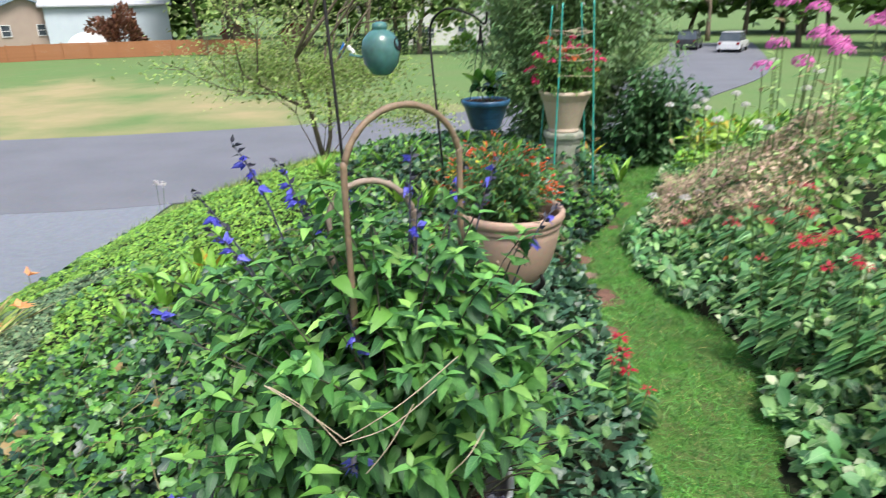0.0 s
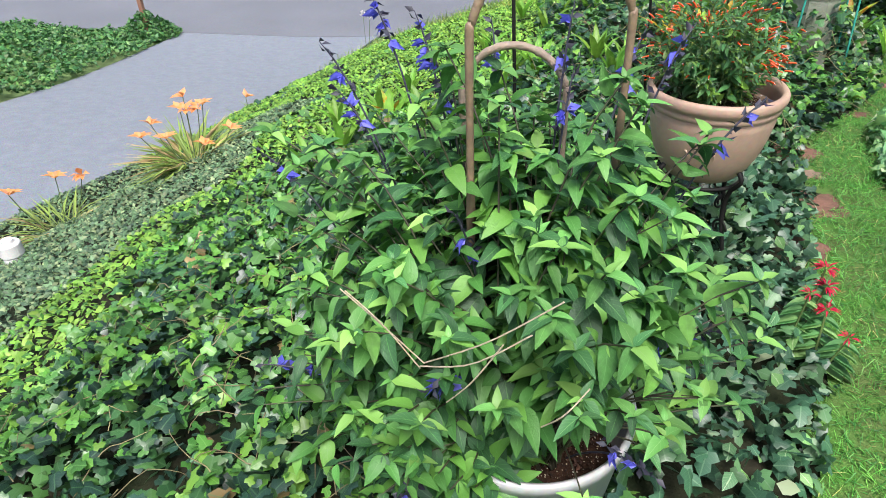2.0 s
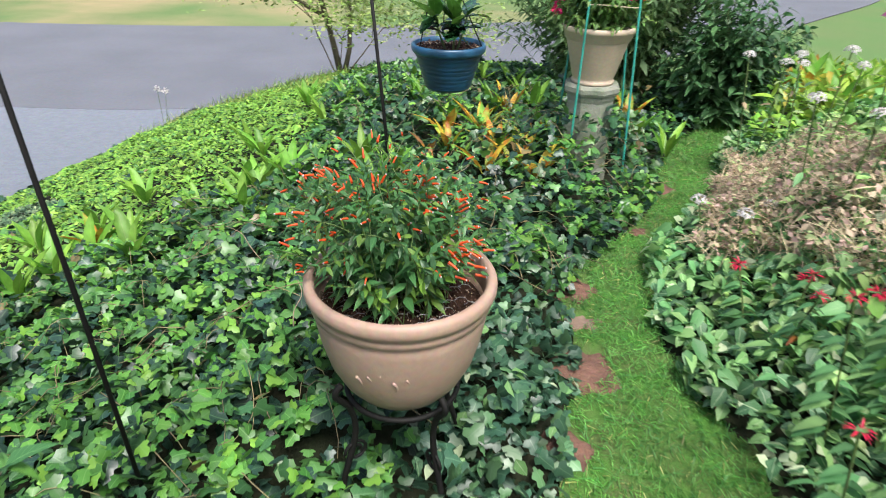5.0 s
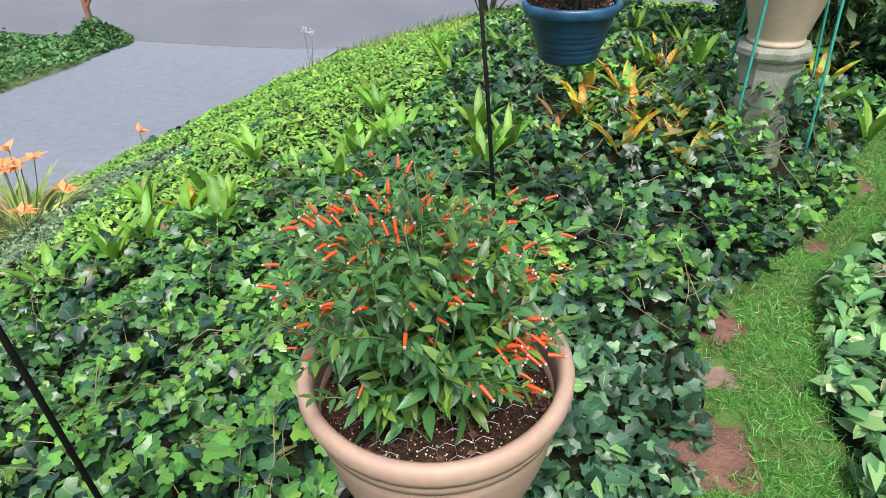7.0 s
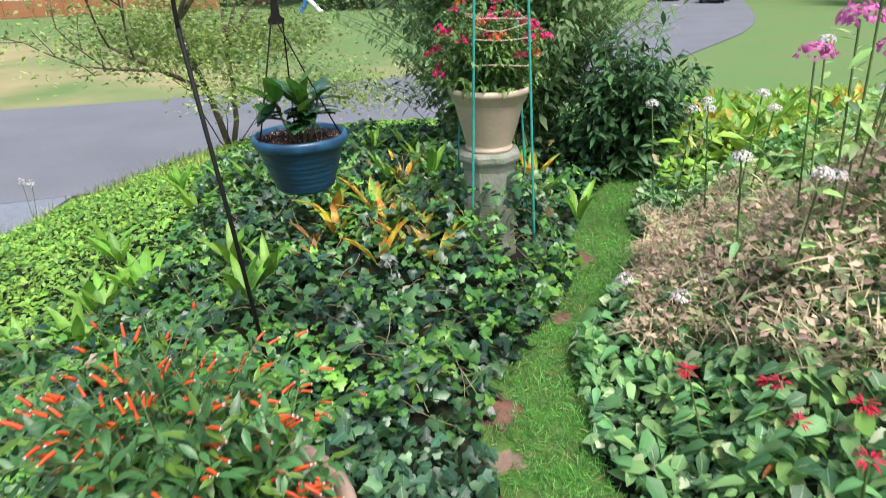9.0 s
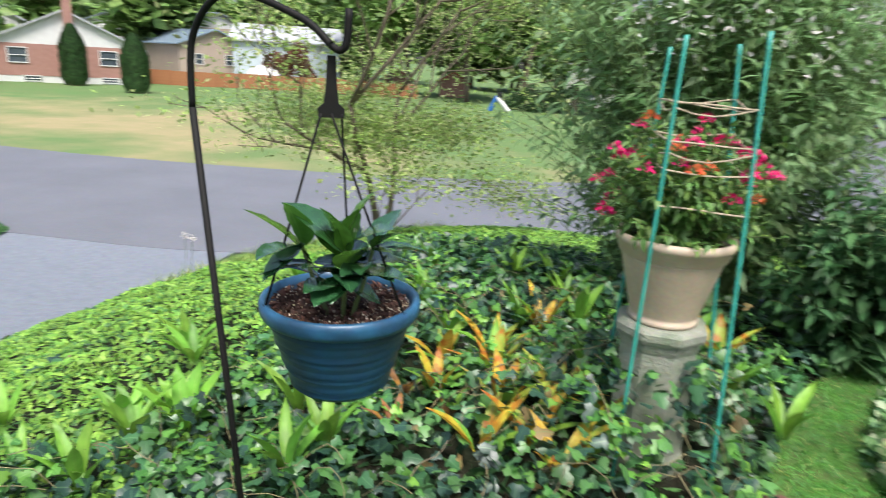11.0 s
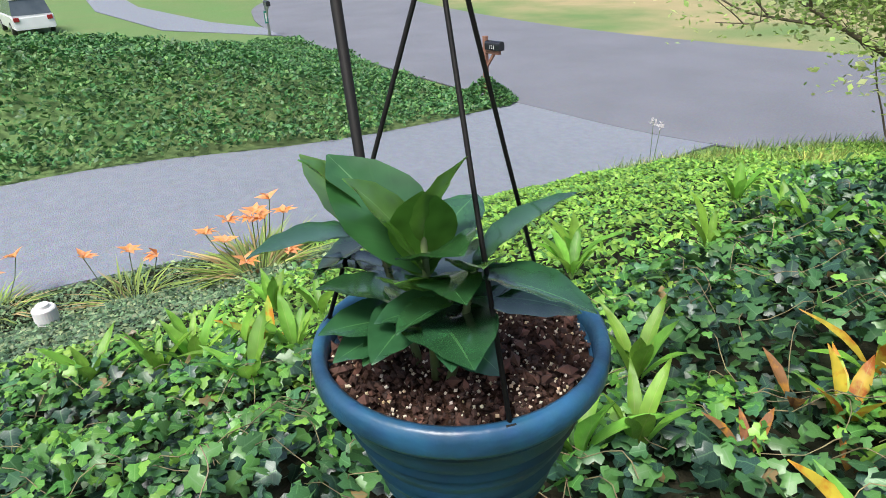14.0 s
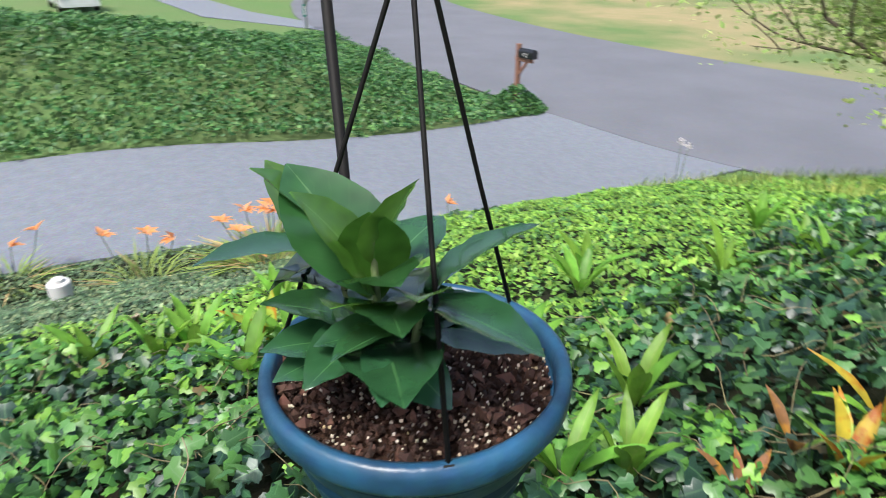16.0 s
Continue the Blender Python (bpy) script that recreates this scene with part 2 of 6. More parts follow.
M["glass"] = mat("window_glass", (0.06, 0.08, 0.1), (0.1, 0.12, 0.14), 0.08, 1.5, bump=0.0)
M["fence"] = mat("cedar_fence", (0.4, 0.17, 0.075), (0.33, 0.14, 0.06), 0.8, 4, bump=0.3, spread=0.12)
M["post_wood"] = mat("weathered_red_wood", (0.33, 0.15, 0.1), (0.25, 0.13, 0.09), 0.85, 10, bump=0.5)
M["red"] = mat("red_paint", (0.35, 0.02, 0.03), (0.3, 0.02, 0.025), 0.25, 3, bump=0.0)
M["carwhite"] = mat("white_car_paint", (0.75, 0.76, 0.78), (0.7, 0.71, 0.73), 0.2, 3, bump=0.0)
M["carblack"] = mat("black_car_paint", (0.02, 0.022, 0.026), (0.03, 0.03, 0.035), 0.2, 3, bump=0.0)
M["tyre"] = mat("tyre_rubber", (0.02, 0.02, 0.02), (0.03, 0.03, 0.03), 0.8, 10)
M["chrome"] = mat("grey_metal", (0.5, 0.5, 0.52), (0.4, 0.4, 0.42), 0.3, 10, metal=0.9, bump=0.0)
M["blue_toy"] = mat("blue_plastic", (0.05, 0.2, 0.6), (0.04, 0.17, 0.5), 0.4, 5, bump=0.0)
M["teal_sign"] = mat("green_sign", (0.03, 0.25, 0.2), (0.03, 0.2, 0.17), 0.4, 5, bump=0.0)

M["ivy"] = leaf_mat("ivy_leaf", (0.036, 0.11, 0.036), (0.09, 0.19, 0.08), None, 0.36, 0.35, 0.08, alt=[(0.058, 0.17, 0.042, 0.0, 0.26), (0.02, 0.055, 0.036, 0.55, 0.93), (0.2, 0.13, 0.06, 0.985, 1.0)])
M["ivy_young"] = leaf_mat("young_ivy_leaf", (0.1, 0.28, 0.045), (0.18, 0.37, 0.1), None, 0.38, 0.22, 0.28, alt=[(0.15, 0.36, 0.05, 0.0, 0.22), (0.065, 0.18, 0.035, 0.62, 1.0)])
M["vine"] = mat("vine_stem", (0.24, 0.22, 0.1), (0.16, 0.12, 0.07), 0.7, 30, bump=0.2, spread=0.4)
M["ivy_far"] = leaf_mat("creeper_leaf", (0.17, 0.36, 0.045), (0.22, 0.4, 0.1), None, 0.5, 0.3, 0.25, alt=[(0.22, 0.42, 0.06, 0.0, 0.3), (0.07, 0.18, 0.035, 0.8, 1.0)])
M["mound"] = leaf_mat("mound_leaf", (0.05, 0.15, 0.042), (0.1, 0.22, 0.07), None, 0.5, 0.4, 0.25, alt=[(0.09, 0.22, 0.055, 0.0, 0.3)])
M["salvia_pale"] = leaf_mat("fresh_leaf", (0.13, 0.33, 0.08), (0.25, 0.45, 0.16), None, 0.48, 0.35, 0.3, alt=[(0.2, 0.45, 0.1, 0.0, 0.3), (0.07, 0.19, 0.06, 0.75, 1.0)], vein_w=0.04)
M["verge"] = leaf_mat("verge_grass_blade", (0.34, 0.5, 0.12), (0.27, 0.4, 0.1), None, 0.5, 0.3, 0.35, alt=[(0.4, 0.42, 0.12, 0.0, 0.25)])
M["salvia"] = leaf_mat("salvia_leaf", (0.068, 0.21, 0.042), (0.12, 0.3, 0.08), None, 0.5, 0.26, 0.22, alt=[(0.1, 0.29, 0.048, 0.0, 0.25), (0.03, 0.1, 0.03, 0.65, 1.0)], vein_w=0.04, relief=0.4)
M["balm"] = leaf_mat("bee_balm_leaf", (0.14, 0.33, 0.12), (0.22, 0.42, 0.17), None, 0.5, 0.3, 0.35, alt=[(0.24, 0.46, 0.16, 0.0, 0.3)])
M["varieg"] = leaf_mat("variegated_leaf", (0.16, 0.34, 0.11), (0.42, 0.54, 0.32), None, 0.5, 0.35, 0.35, alt=[(0.42, 0.52, 0.32, 0.0, 0.1), (0.08, 0.2, 0.08, 0.55, 1.0)], vein_w=0.09)
M["hosta"] = leaf_mat("broad_leaf", (0.19, 0.4, 0.05), (0.3, 0.42, 0.1), None, 0.4, 0.3, 0.4, vein_w=0.05)
M["hosta_yellow"] = leaf_mat("yellowing_leaf", (0.6, 0.44, 0.05), (0.5, 0.42, 0.08), None, 0.5, 0.25, 0.35, alt=[(0.36, 0.46, 0.06, 0.35, 0.8)], blotch=(0.5, 0.17, 0.02))
M["hosta_pale"] = leaf_mat("pale_broad_leaf", (0.3, 0.46, 0.06), (0.4, 0.52, 0.12), None, 0.45, 0.35, 0.4, alt=[(0.55, 0.5, 0.08, 0.0, 0.14)])
M["rust"] = leaf_mat("rust_leaf", (0.24, 0.1, 0.045), (0.28, 0.13, 0.06), None, 0.6, 0.3, 0.3, blotch=(0.42, 0.17, 0.03))
M["glossy"] = leaf_mat("glossy_leaf", (0.022, 0.08, 0.028), (0.07, 0.17, 0.06), None, 0.25, 0.25, 0.1, vein_w=0.03, side_vein=0.06, relief=0.04, coat=0.8)
M["glossy_young"] = leaf_mat("young_glossy_leaf", (0.085, 0.21, 0.03), (0.14, 0.3, 0.06), None, 0.22, 0.2, 0.3, vein_w=0.03, side_vein=0.06, relief=0.04, coat=0.5)
M["cuphea"] = leaf_mat("narrow_leaf", (0.062, 0.17, 0.052), (0.15, 0.25, 0.08), None, 0.38, 0.35, 0.3, alt=[(0.12, 0.26, 0.04, 0.0, 0.25)])
M["shrub"] = leaf_mat("shrub_leaf", (0.3, 0.46, 0.22), (0.32, 0.45, 0.24), None, 0.5, 0.3, 0.6, alt=[(0.2, 0.32, 0.13, 0.0, 0.35)])
M["border"] = leaf_mat("border_leaf", (0.32, 0.54, 0.16), (0.48, 0.58, 0.28), None, 0.5, 0.4, 0.35, alt=[(0.42, 0.58, 0.24, 0.0, 0.28), (0.15, 0.33, 0.12, 0.6, 0.8), (0.5, 0.34, 0.22, 0.94, 1.0)])
M["lantana"] = leaf_mat("lantana_leaf", (0.1, 0.21, 0.045), (0.2, 0.32, 0.1), None, 0.5, 0.35, 0.3, alt=[(0.16, 0.3, 0.06, 0.0, 0.3)])
M["dark_leaf"] = leaf_mat("dark_shrub_leaf", (0.055, 0.14, 0.05), (0.14, 0.24, 0.1), None, 0.45, 0.4, 0.25)
M["ivy_blue"] = leaf_mat("blue_green_ivy_leaf", (0.03, 0.085, 0.045), (0.1, 0.18, 0.1), None, 0.4, 0.5, 0.1, alt=[(0.06, 0.15, 0.06, 0.0, 0.25), (0.16, 0.22, 0.14, 0.92, 0.97)])
M["dogwood"] = leaf_mat("dogwood_leaf", (0.32, 0.44, 0.12), (0.32, 0.4, 0.14), None, 0.5, 0.35, 0.45, alt=[(0.4, 0.46, 0.2, 0.0, 0.35)])
M["tree_leaf"] = leaf_mat("tree_leaf", (0.16, 0.27, 0.07), (0.18, 0.26, 0.08), None, 0.5, 0.4, 0.35)
M["cypress"] = leaf_mat("conifer_spray", (0.035, 0.085, 0.025), (0.06, 0.11, 0.04), None, 0.6, 0.4, 0.2)
M["maroon"] = leaf_mat("maroon_leaf", (0.16, 0.07, 0.04), (0.2, 0.1, 0.06), None, 0.5, 0.4, 0.3)
M["blade"] = leaf_mat("grass_blade", (0.1, 0.31, 0.05), (0.15, 0.36, 0.07), None, 0.5, 0.35, 0.35, alt=[(0.34, 0.36, 0.12, 0.0, 0.05), (0.06, 0.2, 0.04, 0.7, 1.0)])
M["strap"] = leaf_mat("daylily_leaf", (0.26, 0.36, 0.08), (0.25, 0.32, 0.1), None, 0.5, 0.3, 0.35, alt=[(0.45, 0.36, 0.16, 0.0, 0.25)])
M["dry_stem"] = mat("dry_stem", (0.42, 0.33, 0.22), (0.3, 0.22, 0.15), 0.9, 30, spread=0.3)
M["petal_blue"] = mat("blue_petal", (0.2, 0.22, 0.85), (0.12, 0.11, 0.7), 0.5, 60, spread=0.25, bump=0.05, translucent=0.3)
M["salvia_stem"] = mat("salvia_stem", (0.06, 0.08, 0.03), (0.05, 0.035, 0.03), 0.6, 20, bump=0.1)
M["calyx"] = mat("dark_calyx", (0.025, 0.02, 0.05), (0.04, 0.045, 0.06), 0.6, 60, spread=0.4, bump=0.1)
M["petal_orange"] = mat("orange_petal", (0.9, 0.14, 0.02), (0.85, 0.08, 0.02), 0.4, 60, spread=0.15, bump=0.05, translucent=0.2)
M["petal_red_pink"] = mat("hot_pink_petal", (0.85, 0.03, 0.24), (0.8, 0.015, 0.15), 0.5, 60, spread=0.15, bump=0.05, translucent=0.2)
M["petal_coral"] = mat("coral_petal", (0.85, 0.13, 0.07), (0.85, 0.25, 0.06), 0.5, 60, spread=0.2, bump=0.05, translucent=0.2)
M["petal_red"] = mat("red_petal", (0.62, 0.01, 0.06), (0.52, 0.008, 0.05), 0.5, 60, spread=0.2, bump=0.05, translucent=0.2)
M["petal_peach"] = mat("peach_petal", (0.9, 0.42, 0.24), (0.9, 0.38, 0.08), 0.5, 30, spread=0.15, bump=0.05, translucent=0.3)
M["petal_white"] = mat("white_petal", (0.82, 0.78, 0.78), (0.75, 0.68, 0.68), 0.5, 60, spread=0.1, bump=0.05, translucent=0.3)
M["petal_phlox"] = mat("pink_petal", (0.8, 0.22, 0.55), (0.75, 0.15, 0.5), 0.5, 60, spread=0.15, bump=0.05, translucent=0.3)


# ---- building helpers ----
def mesh_from(name, verts, faces, material, uvs=None, smooth=False):
    """A mesh object from arrays: verts (n, 3), faces (m, k), uvs (n, 2) by vertex."""
    verts, faces = np.asarray(verts, np.float32), np.asarray(faces, np.int32)
    me = bpy.data.meshes.new(name)
    k = faces.shape[1]
    me.vertices.add(len(verts))
    me.vertices.foreach_set("co", verts.ravel())
    me.loops.add(faces.size)
    me.loops.foreach_set("vertex_index", faces.ravel())
    me.polygons.add(len(faces))
    me.polygons.foreach_set("loop_start", np.arange(0, faces.size, k, dtype=np.int32))
    me.polygons.foreach_set("use_smooth", np.full(len(faces), smooth, dtype=bool))
    if uvs is not None:
        layer = me.uv_layers.new(name="leaf")
        layer.data.foreach_set("uv", np.asarray(uvs, np.float32)[faces.ravel()].ravel())
    me.update(calc_edges=True)
    me.materials.append(material)
    return me


def child(ob, parent):
    if parent is not None:
        ob.parent = parent
    return ob


def put_mesh(name, me, parent=None, m=None, label=""):
    ob = child(new(name, me), parent)
    if m is not None:
        ob.matrix_basis = m
    return tagged(ob, label)


def part(name, bm, material, parent=None, label="", m=None, smooth=False):
    me = bpy.data.meshes.new(name)
    bmesh.ops.recalc_face_normals(bm, faces=bm.faces)
    if smooth:
        for f in bm.faces:
            f.smooth = True
    bm.to_mesh(me)
    bm.free()
    me.materials.append(material)
    return put_mesh(name, me, parent, m, label)


def thing(name, label, category, x=0, y=0, z=0, rz=0, group="", kind=""):
    ob = new(name)
    ob.empty_display_size = 0.1
    ob.matrix_basis = pose(x, y, z, 0, 0, rz)
    return tagged(ob, label, category, group, kind)


def box(w, d, h, x=0, y=0, z=0, bevel=0.0, bm=None, rz=0):
    """A box resting on z, bevelled."""
    bm = bm or bmesh.new()
    made = bmesh.ops.create_cube(bm, size=1, matrix=Matrix.Translation((x, y, z + h / 2)) @ Matrix.Rotation(radians(rz), 4, "Z") @ Matrix.Diagonal((w, d, h, 1)))
    if bevel:
        edges = {e for v in made["verts"] for e in v.link_edges}
        bmesh.ops.bevel(bm, geom=list(edges), offset=bevel, segments=2, affect="EDGES", profile=0.5)
    return bm


def lathe(profile, n=40, bm=None):
    """A turned shape: rows of (radius, z)."""
    bm = bm or bmesh.new()
    rings = []
    for r, z in profile:
        rings.append([bm.verts.new((r * math.cos(a), r * math.sin(a), z)) for a in (2 * math.pi * i / n for i in range(n))])
    for a, b in zip(rings, rings[1:]):
        for i in range(n):
            bm.faces.new((a[i], a[(i + 1) % n], b[(i + 1) % n], b[i]))
    return bm


def tube(points, radius, n=8, bm=None):
    """A tube along points; radius is a number or one for each point."""
    bm = bm or bmesh.new()
    pts = [Vector(p) for p in points]
    radii = radius if isinstance(radius, (list, tuple)) else [radius] * len(pts)
    rings, ref = [], Vector((0.31, 0.17, 0.93))
    for i, p in enumerate(pts):
        d = (pts[min(i + 1, len(pts) - 1)] - pts[max(i - 1, 0)]).normalized()
        if abs(d.dot(ref)) > 0.97:
            ref = Vector((1, 0.2, 0))
        a = (ref - d * d.dot(ref)).normalized()
        b = d.cross(a)
        ref = a
        rings.append([bm.verts.new(p + (a * math.cos(t) + b * math.sin(t)) * radii[i]) for t in (2 * math.pi * k / n for k in range(n))])
    for u, v in zip(rings, rings[1:]):
        for i in range(n):
            bm.faces.new((u[i], u[(i + 1) % n], v[(i + 1) % n], v[i]))
    bm.faces.new(rings[0][::-1])
    bm.faces.new(rings[-1])
    return bm


# leaf blades: (verts, faces, uvs), length 1 along y, growing from the origin, facing z
def blade_shape(width, fold=0.15, droop=0.25, rows=4, peak=0.4, wave=0.0):
    v, f, uv = [], [], []
    for i in range(rows + 1):
        t = i / rows
        w = width * (math.sin(math.pi * t ** (math.log(0.5) / math.log(peak))) ** 0.8 if 0 < t < 1 else 0.02)
        z = -droop * t * t
        for s in (-1, 0, 1):
            v.append((s * w / 2, t, z + abs(s) * fold * w + (wave * math.sin(i * 2.4 + s) if s else 0)))
            uv.append((s, t))
    for i in range(rows):
        for s in (0, 1):
            a = i * 3 + s
            f += [(a, a + 1, a + 4), (a, a + 4, a + 3)]
    return np.array(v), np.array(f), np.array(uv)


def ivy_shape():
    out = [(0, 0.02), (0.27, -0.06), (0.49, 0.2), (0.25, 0.4), (0.31, 0.68), (0, 1.0), (-0.31, 0.68), (-0.25, 0.4), (-0.49, 0.2), (-0.27, -0.06)]
    v = [(0, 0.35, 0.06)] + [(x, y, -0.12 * abs(x) - 0.1 * max(0, y - 0.5)) for x, y in out]
    n = len(out)
    f = [(0, 1 + i, 1 + (i + 1) % n) for i in range(n)]
    return np.array(v), np.array(f), np.array([(2 * p[0], p[1]) for p in v])


IVY = ivy_shape()
OVATE = blade_shape(0.46, 0.16, 0.4, 4, 0.3)
ROUNDED = blade_shape(0.68, 0.12, 0.35, 3, 0.38)
ARCHED = blade_shape(0.5, 0.16, 0.5, 8, 0.36)
SLIM = blade_shape(0.34, 0.12, 0.25, 2, 0.4)
LANCE = blade_shape(0.34, 0.12, 0.25, 3, 0.4)
BROAD = blade_shape(0.3, 0.22, 0.35, 4, 0.45)
BLADE = blade_shape(0.05, 0.3, 0.3, 2, 0.3)
SIMPLE = blade_shape(0.6, 0.12, 0.2, 2, 0.45)
KITE = (np.array([(0, 0, 0), (-0.32, 0.45, -0.05), (0, 0.5, 0.06), (0.32, 0.45, -0.05), (0, 1, -0.12)], float), np.array([(0, 2, 1), (0, 3, 2), (1, 2, 4), (2, 3, 4)]), np.array([(0, 0), (-1, 0.45), (0, 0.5), (1, 0.45), (0, 1)], float))
SPEAR = (np.array([(-0.03, 0, 0), (0.03, 0, 0), (0.022, 0.55, -0.06), (-0.022, 0.55, -0.06), (0, 1, -0.25)], float), np.array([(0, 1, 2), (0, 2, 3), (3, 2, 4)]), np.array([(-1, 0), (1, 0), (1, 0.5), (-1, 0.5), (0, 1)], float))
PETAL = blade_shape(0.6, 0.2, 0.5, 2, 0.6)


def basis(direction, up):
    """Rotations whose y runs along direction and whose z lies near up, one for each row."""
    y = direction / np.linalg.norm(direction, axis=1, keepdims=True)
    x = np.cross(y, up)
    x /= np.maximum(np.linalg.norm(x, axis=1, keepdims=True), 1e-6)
    return np.stack([x, y, np.cross(x, y)], axis=2)


def leaves_mesh(name, shape, pos, direction, up, size, material):
    """All the leaves of one plant as one mesh."""
    v, f, uv = shape
    pos, size = np.asarray(pos, float), np.broadcast_to(np.asarray(size, float), (len(pos),))
    r = basis(np.asarray(direction, float), np.asarray(up, float))
    verts = np.einsum("nij,kj->nki", r, v) * size[:, None, None] + pos[:, None, :]
    faces = f[None] + (np.arange(len(pos)) * len(v))[:, None, None]
    return mesh_from(name, verts.reshape(-1, 3), faces.reshape(-1, 3), material, np.tile(uv, (len(pos), 1)), True)


def smoothstep(a, b, x):
    t = np.clip((np.asarray(x, float) - a) / (b - a), 0, 1)
    return t * t * (3 - 2 * t)


def lumps(x, y, s=1.0, seed=0.0):
    """Smooth unevenness of about -1..1."""
    return (np.sin(x * 1.7 * s + seed) * np.cos(y * 1.3 * s - seed * 2) + 0.6 * np.sin(x * 3.1 * s - y * 2.3 * s + 1.3 + seed) + 0.4 * np.cos(x * 5.3 * s + y * 4.7 * s + seed)) / 2


# ---- terrain ----
LEVEL = -2.45


def drive_near(y):
    """x of the driveway's edge beside the garden."""
    return -6.0 - 0.04 * np.maximum(0, 4 - y) - 1.05 * smoothstep(5.5, 11.5, y) 


def drive_far(y):
    return -9.9 - 2.1 * smoothstep(3.5, 11.5, y)


def ground_z(x, y):
    """The height of the ground: a level garden top that falls to the driveway and the road, a mound across the driveway, far lawns."""
    x, y = np.asarray(x, float), np.asarray(y, float)
    u = np.maximum(0, -0.6 - x)
    v = np.maximum(0, y - 5.2) * 0.65
    r = np.hypot(u, v)
    yard = -(0.17 * r + 0.03 * r * r)
    dlev = -1.5 - 0.95 * smoothstep(1.0, 11.0, y)
    base = LEVEL + (dlev - LEVEL) * smoothstep(-30, -9, x) * smoothstep(13, 9, y)
    g = np.maximum(yard, base)
    edge = drive_far(y)
    m = smoothstep(0.0, 3.2, edge - x) * smoothstep(10.6, 5.0, y) * smoothstep(-34, -16, x)
    g = g + m * (1.45 - 0.11 * np.maximum(0, y)) 
    far = smoothstep(24, 42, y) * smoothstep(6, -20, x)
    return g + 0.25 * far * (1 + 0.6 * lumps(x, y, 0.1))


def sheet(name, material, xs, ys, lift=0.0, keep=None, label="", uneven=0.0):
    gx, gy = np.meshgrid(xs, ys)
    z = ground_z(gx, gy) + lift + (uneven * lumps(gx, gy, 1.5) if uneven else 0)
    v = np.stack([gx, gy, z], -1).reshape(-1, 3)
    nx, ny = len(xs), len(ys)
    i = np.arange(nx * ny).reshape(ny, nx)
    f = np.stack([i[:-1, :-1], i[:-1, 1:], i[1:, 1:], i[1:, :-1]], -1).reshape(-1, 4)
    if keep is not None:
        c = v[f].mean(1)
        f = f[keep(c[:, 0], c[:, 1])]
        used = np.unique(f)
        back = np.full(len(v), -1)
        back[used] = np.arange(len(used))
        v, f = v[used], back[f]
    ob = put_mesh(name, mesh_from(name, v, f, material, smooth=True))
    return tagged(ob, label, name.split("_")[-1], kind="structure")


def strip(name, material, left, right, lift, label, thick=0.03):
    """A paved band between two edge lines of (x, y), laid on the ground with a real edge."""
    bm = bmesh.new()
    cross = 7
    rows = []
    for a, b in zip(left, right):
        row = []
        for k in range(cross):
            t = k / (cross - 1)
            x, y = a[0] + (b[0] - a[0]) * t, a[1] + (b[1] - a[1]) * t
            row.append(bm.verts.new((x, y, float(ground_z(x, y)) + lift)))
        low = [bm.verts.new(row[0].co - Vector((0, 0, thick))), bm.verts.new(row[-1].co - Vector((0, 0, thick)))]
        rows.append([low[0]] + row + [low[1]])
    for p, q in zip(rows, rows[1:]):
        for k in range(len(p) - 1):
            bm.faces.new((p[k], p[k + 1], q[k + 1], q[k]))
    return tagged(part(name, bm, material, smooth=False), label, name, kind="structure")


def spline(points, n):
    """A smooth line through the points."""
    p = np.array(points, float)
    t = np.linspace(0, len(p) - 1, n)
    i = np.clip(t.astype(int), 0, len(p) - 2)
    w = (t - i)[:, None]
    a, b, c, d = p[np.maximum(i - 1, 0)], p[i], p[i + 1], p[np.minimum(i + 2, len(p) - 1)]
    return 0.5 * (2 * b + (c - a) * w + (2 * a - 5 * b + 4 * c - d) * w ** 2 + (3 * b - a - 3 * c + d) * w ** 3)


def axis(*pieces):
    """Grid lines: pieces of (start, end, step)."""
    out = np.concatenate([np.arange(a, b, s) for a, b, s in pieces])
    return np.append(out, pieces[-1][1])


sheet("ground", M["lawn"], axis((-900, -120, 60), (-120, -40, 4), (-40, -14, 1.0), (-14, 3, 0.25), (3, 30, 1.5), (30, 120, 6), (120, 900, 60)),
      axis((-300, -30, 30), (-30, -6, 2), (-6, 14, 0.25), (14, 50, 1.5), (50, 130, 5), (130, 900, 60)), -0.02, label="mown green lawn sloping down to the road")
far_edge = spline([(-110, 62), (-75, 42), (-47, 25.5), (-38, 21), (-29, 19.5), (-20, 19.3), (-11, 20.8), (-4, 23.3), (2, 27), (9, 38), (15, 52), (21, 72)], 90)
near_edge = spline([(-108, 50), (-72, 30), (-46, 14.5), (-36, 10.8), (-27, 9.9), (-18, 10.3), (-11.9, 10.8), (-6, 12.2), (2, 18), (11, 29), (19, 42), (29, 70)], 90)
strip("road", M["road"], far_edge, near_edge, 0.03, "smooth grey asphalt residential road curving away")
ys = np.linspace(-14, 13.0, 66)
strip("driveway", M["drive"], [(float(drive_far(y)), y) for y in ys], [(float(drive_near(y)), y) for y in ys], 0.022, "pale grey worn asphalt driveway meeting the road")
strip("side_driveway", M["drive"], [(-70, 6.5), (-50, 6.6), (-36, 8.6), (-28.5, 11.0)], [(-70, 4.0), (-50, 3.9), (-35, 6.0), (-26.8, 10.6)], 0.03, "pale asphalt driveway across the lawn")


def path_left(y):
    return 0.47 - 0.12 * smoothstep(0.4, -0.4, y) + 0.55 * smoothstep(2.0, 3.4, y) + 1.2 * smoothstep(3.4, 6.5, y)


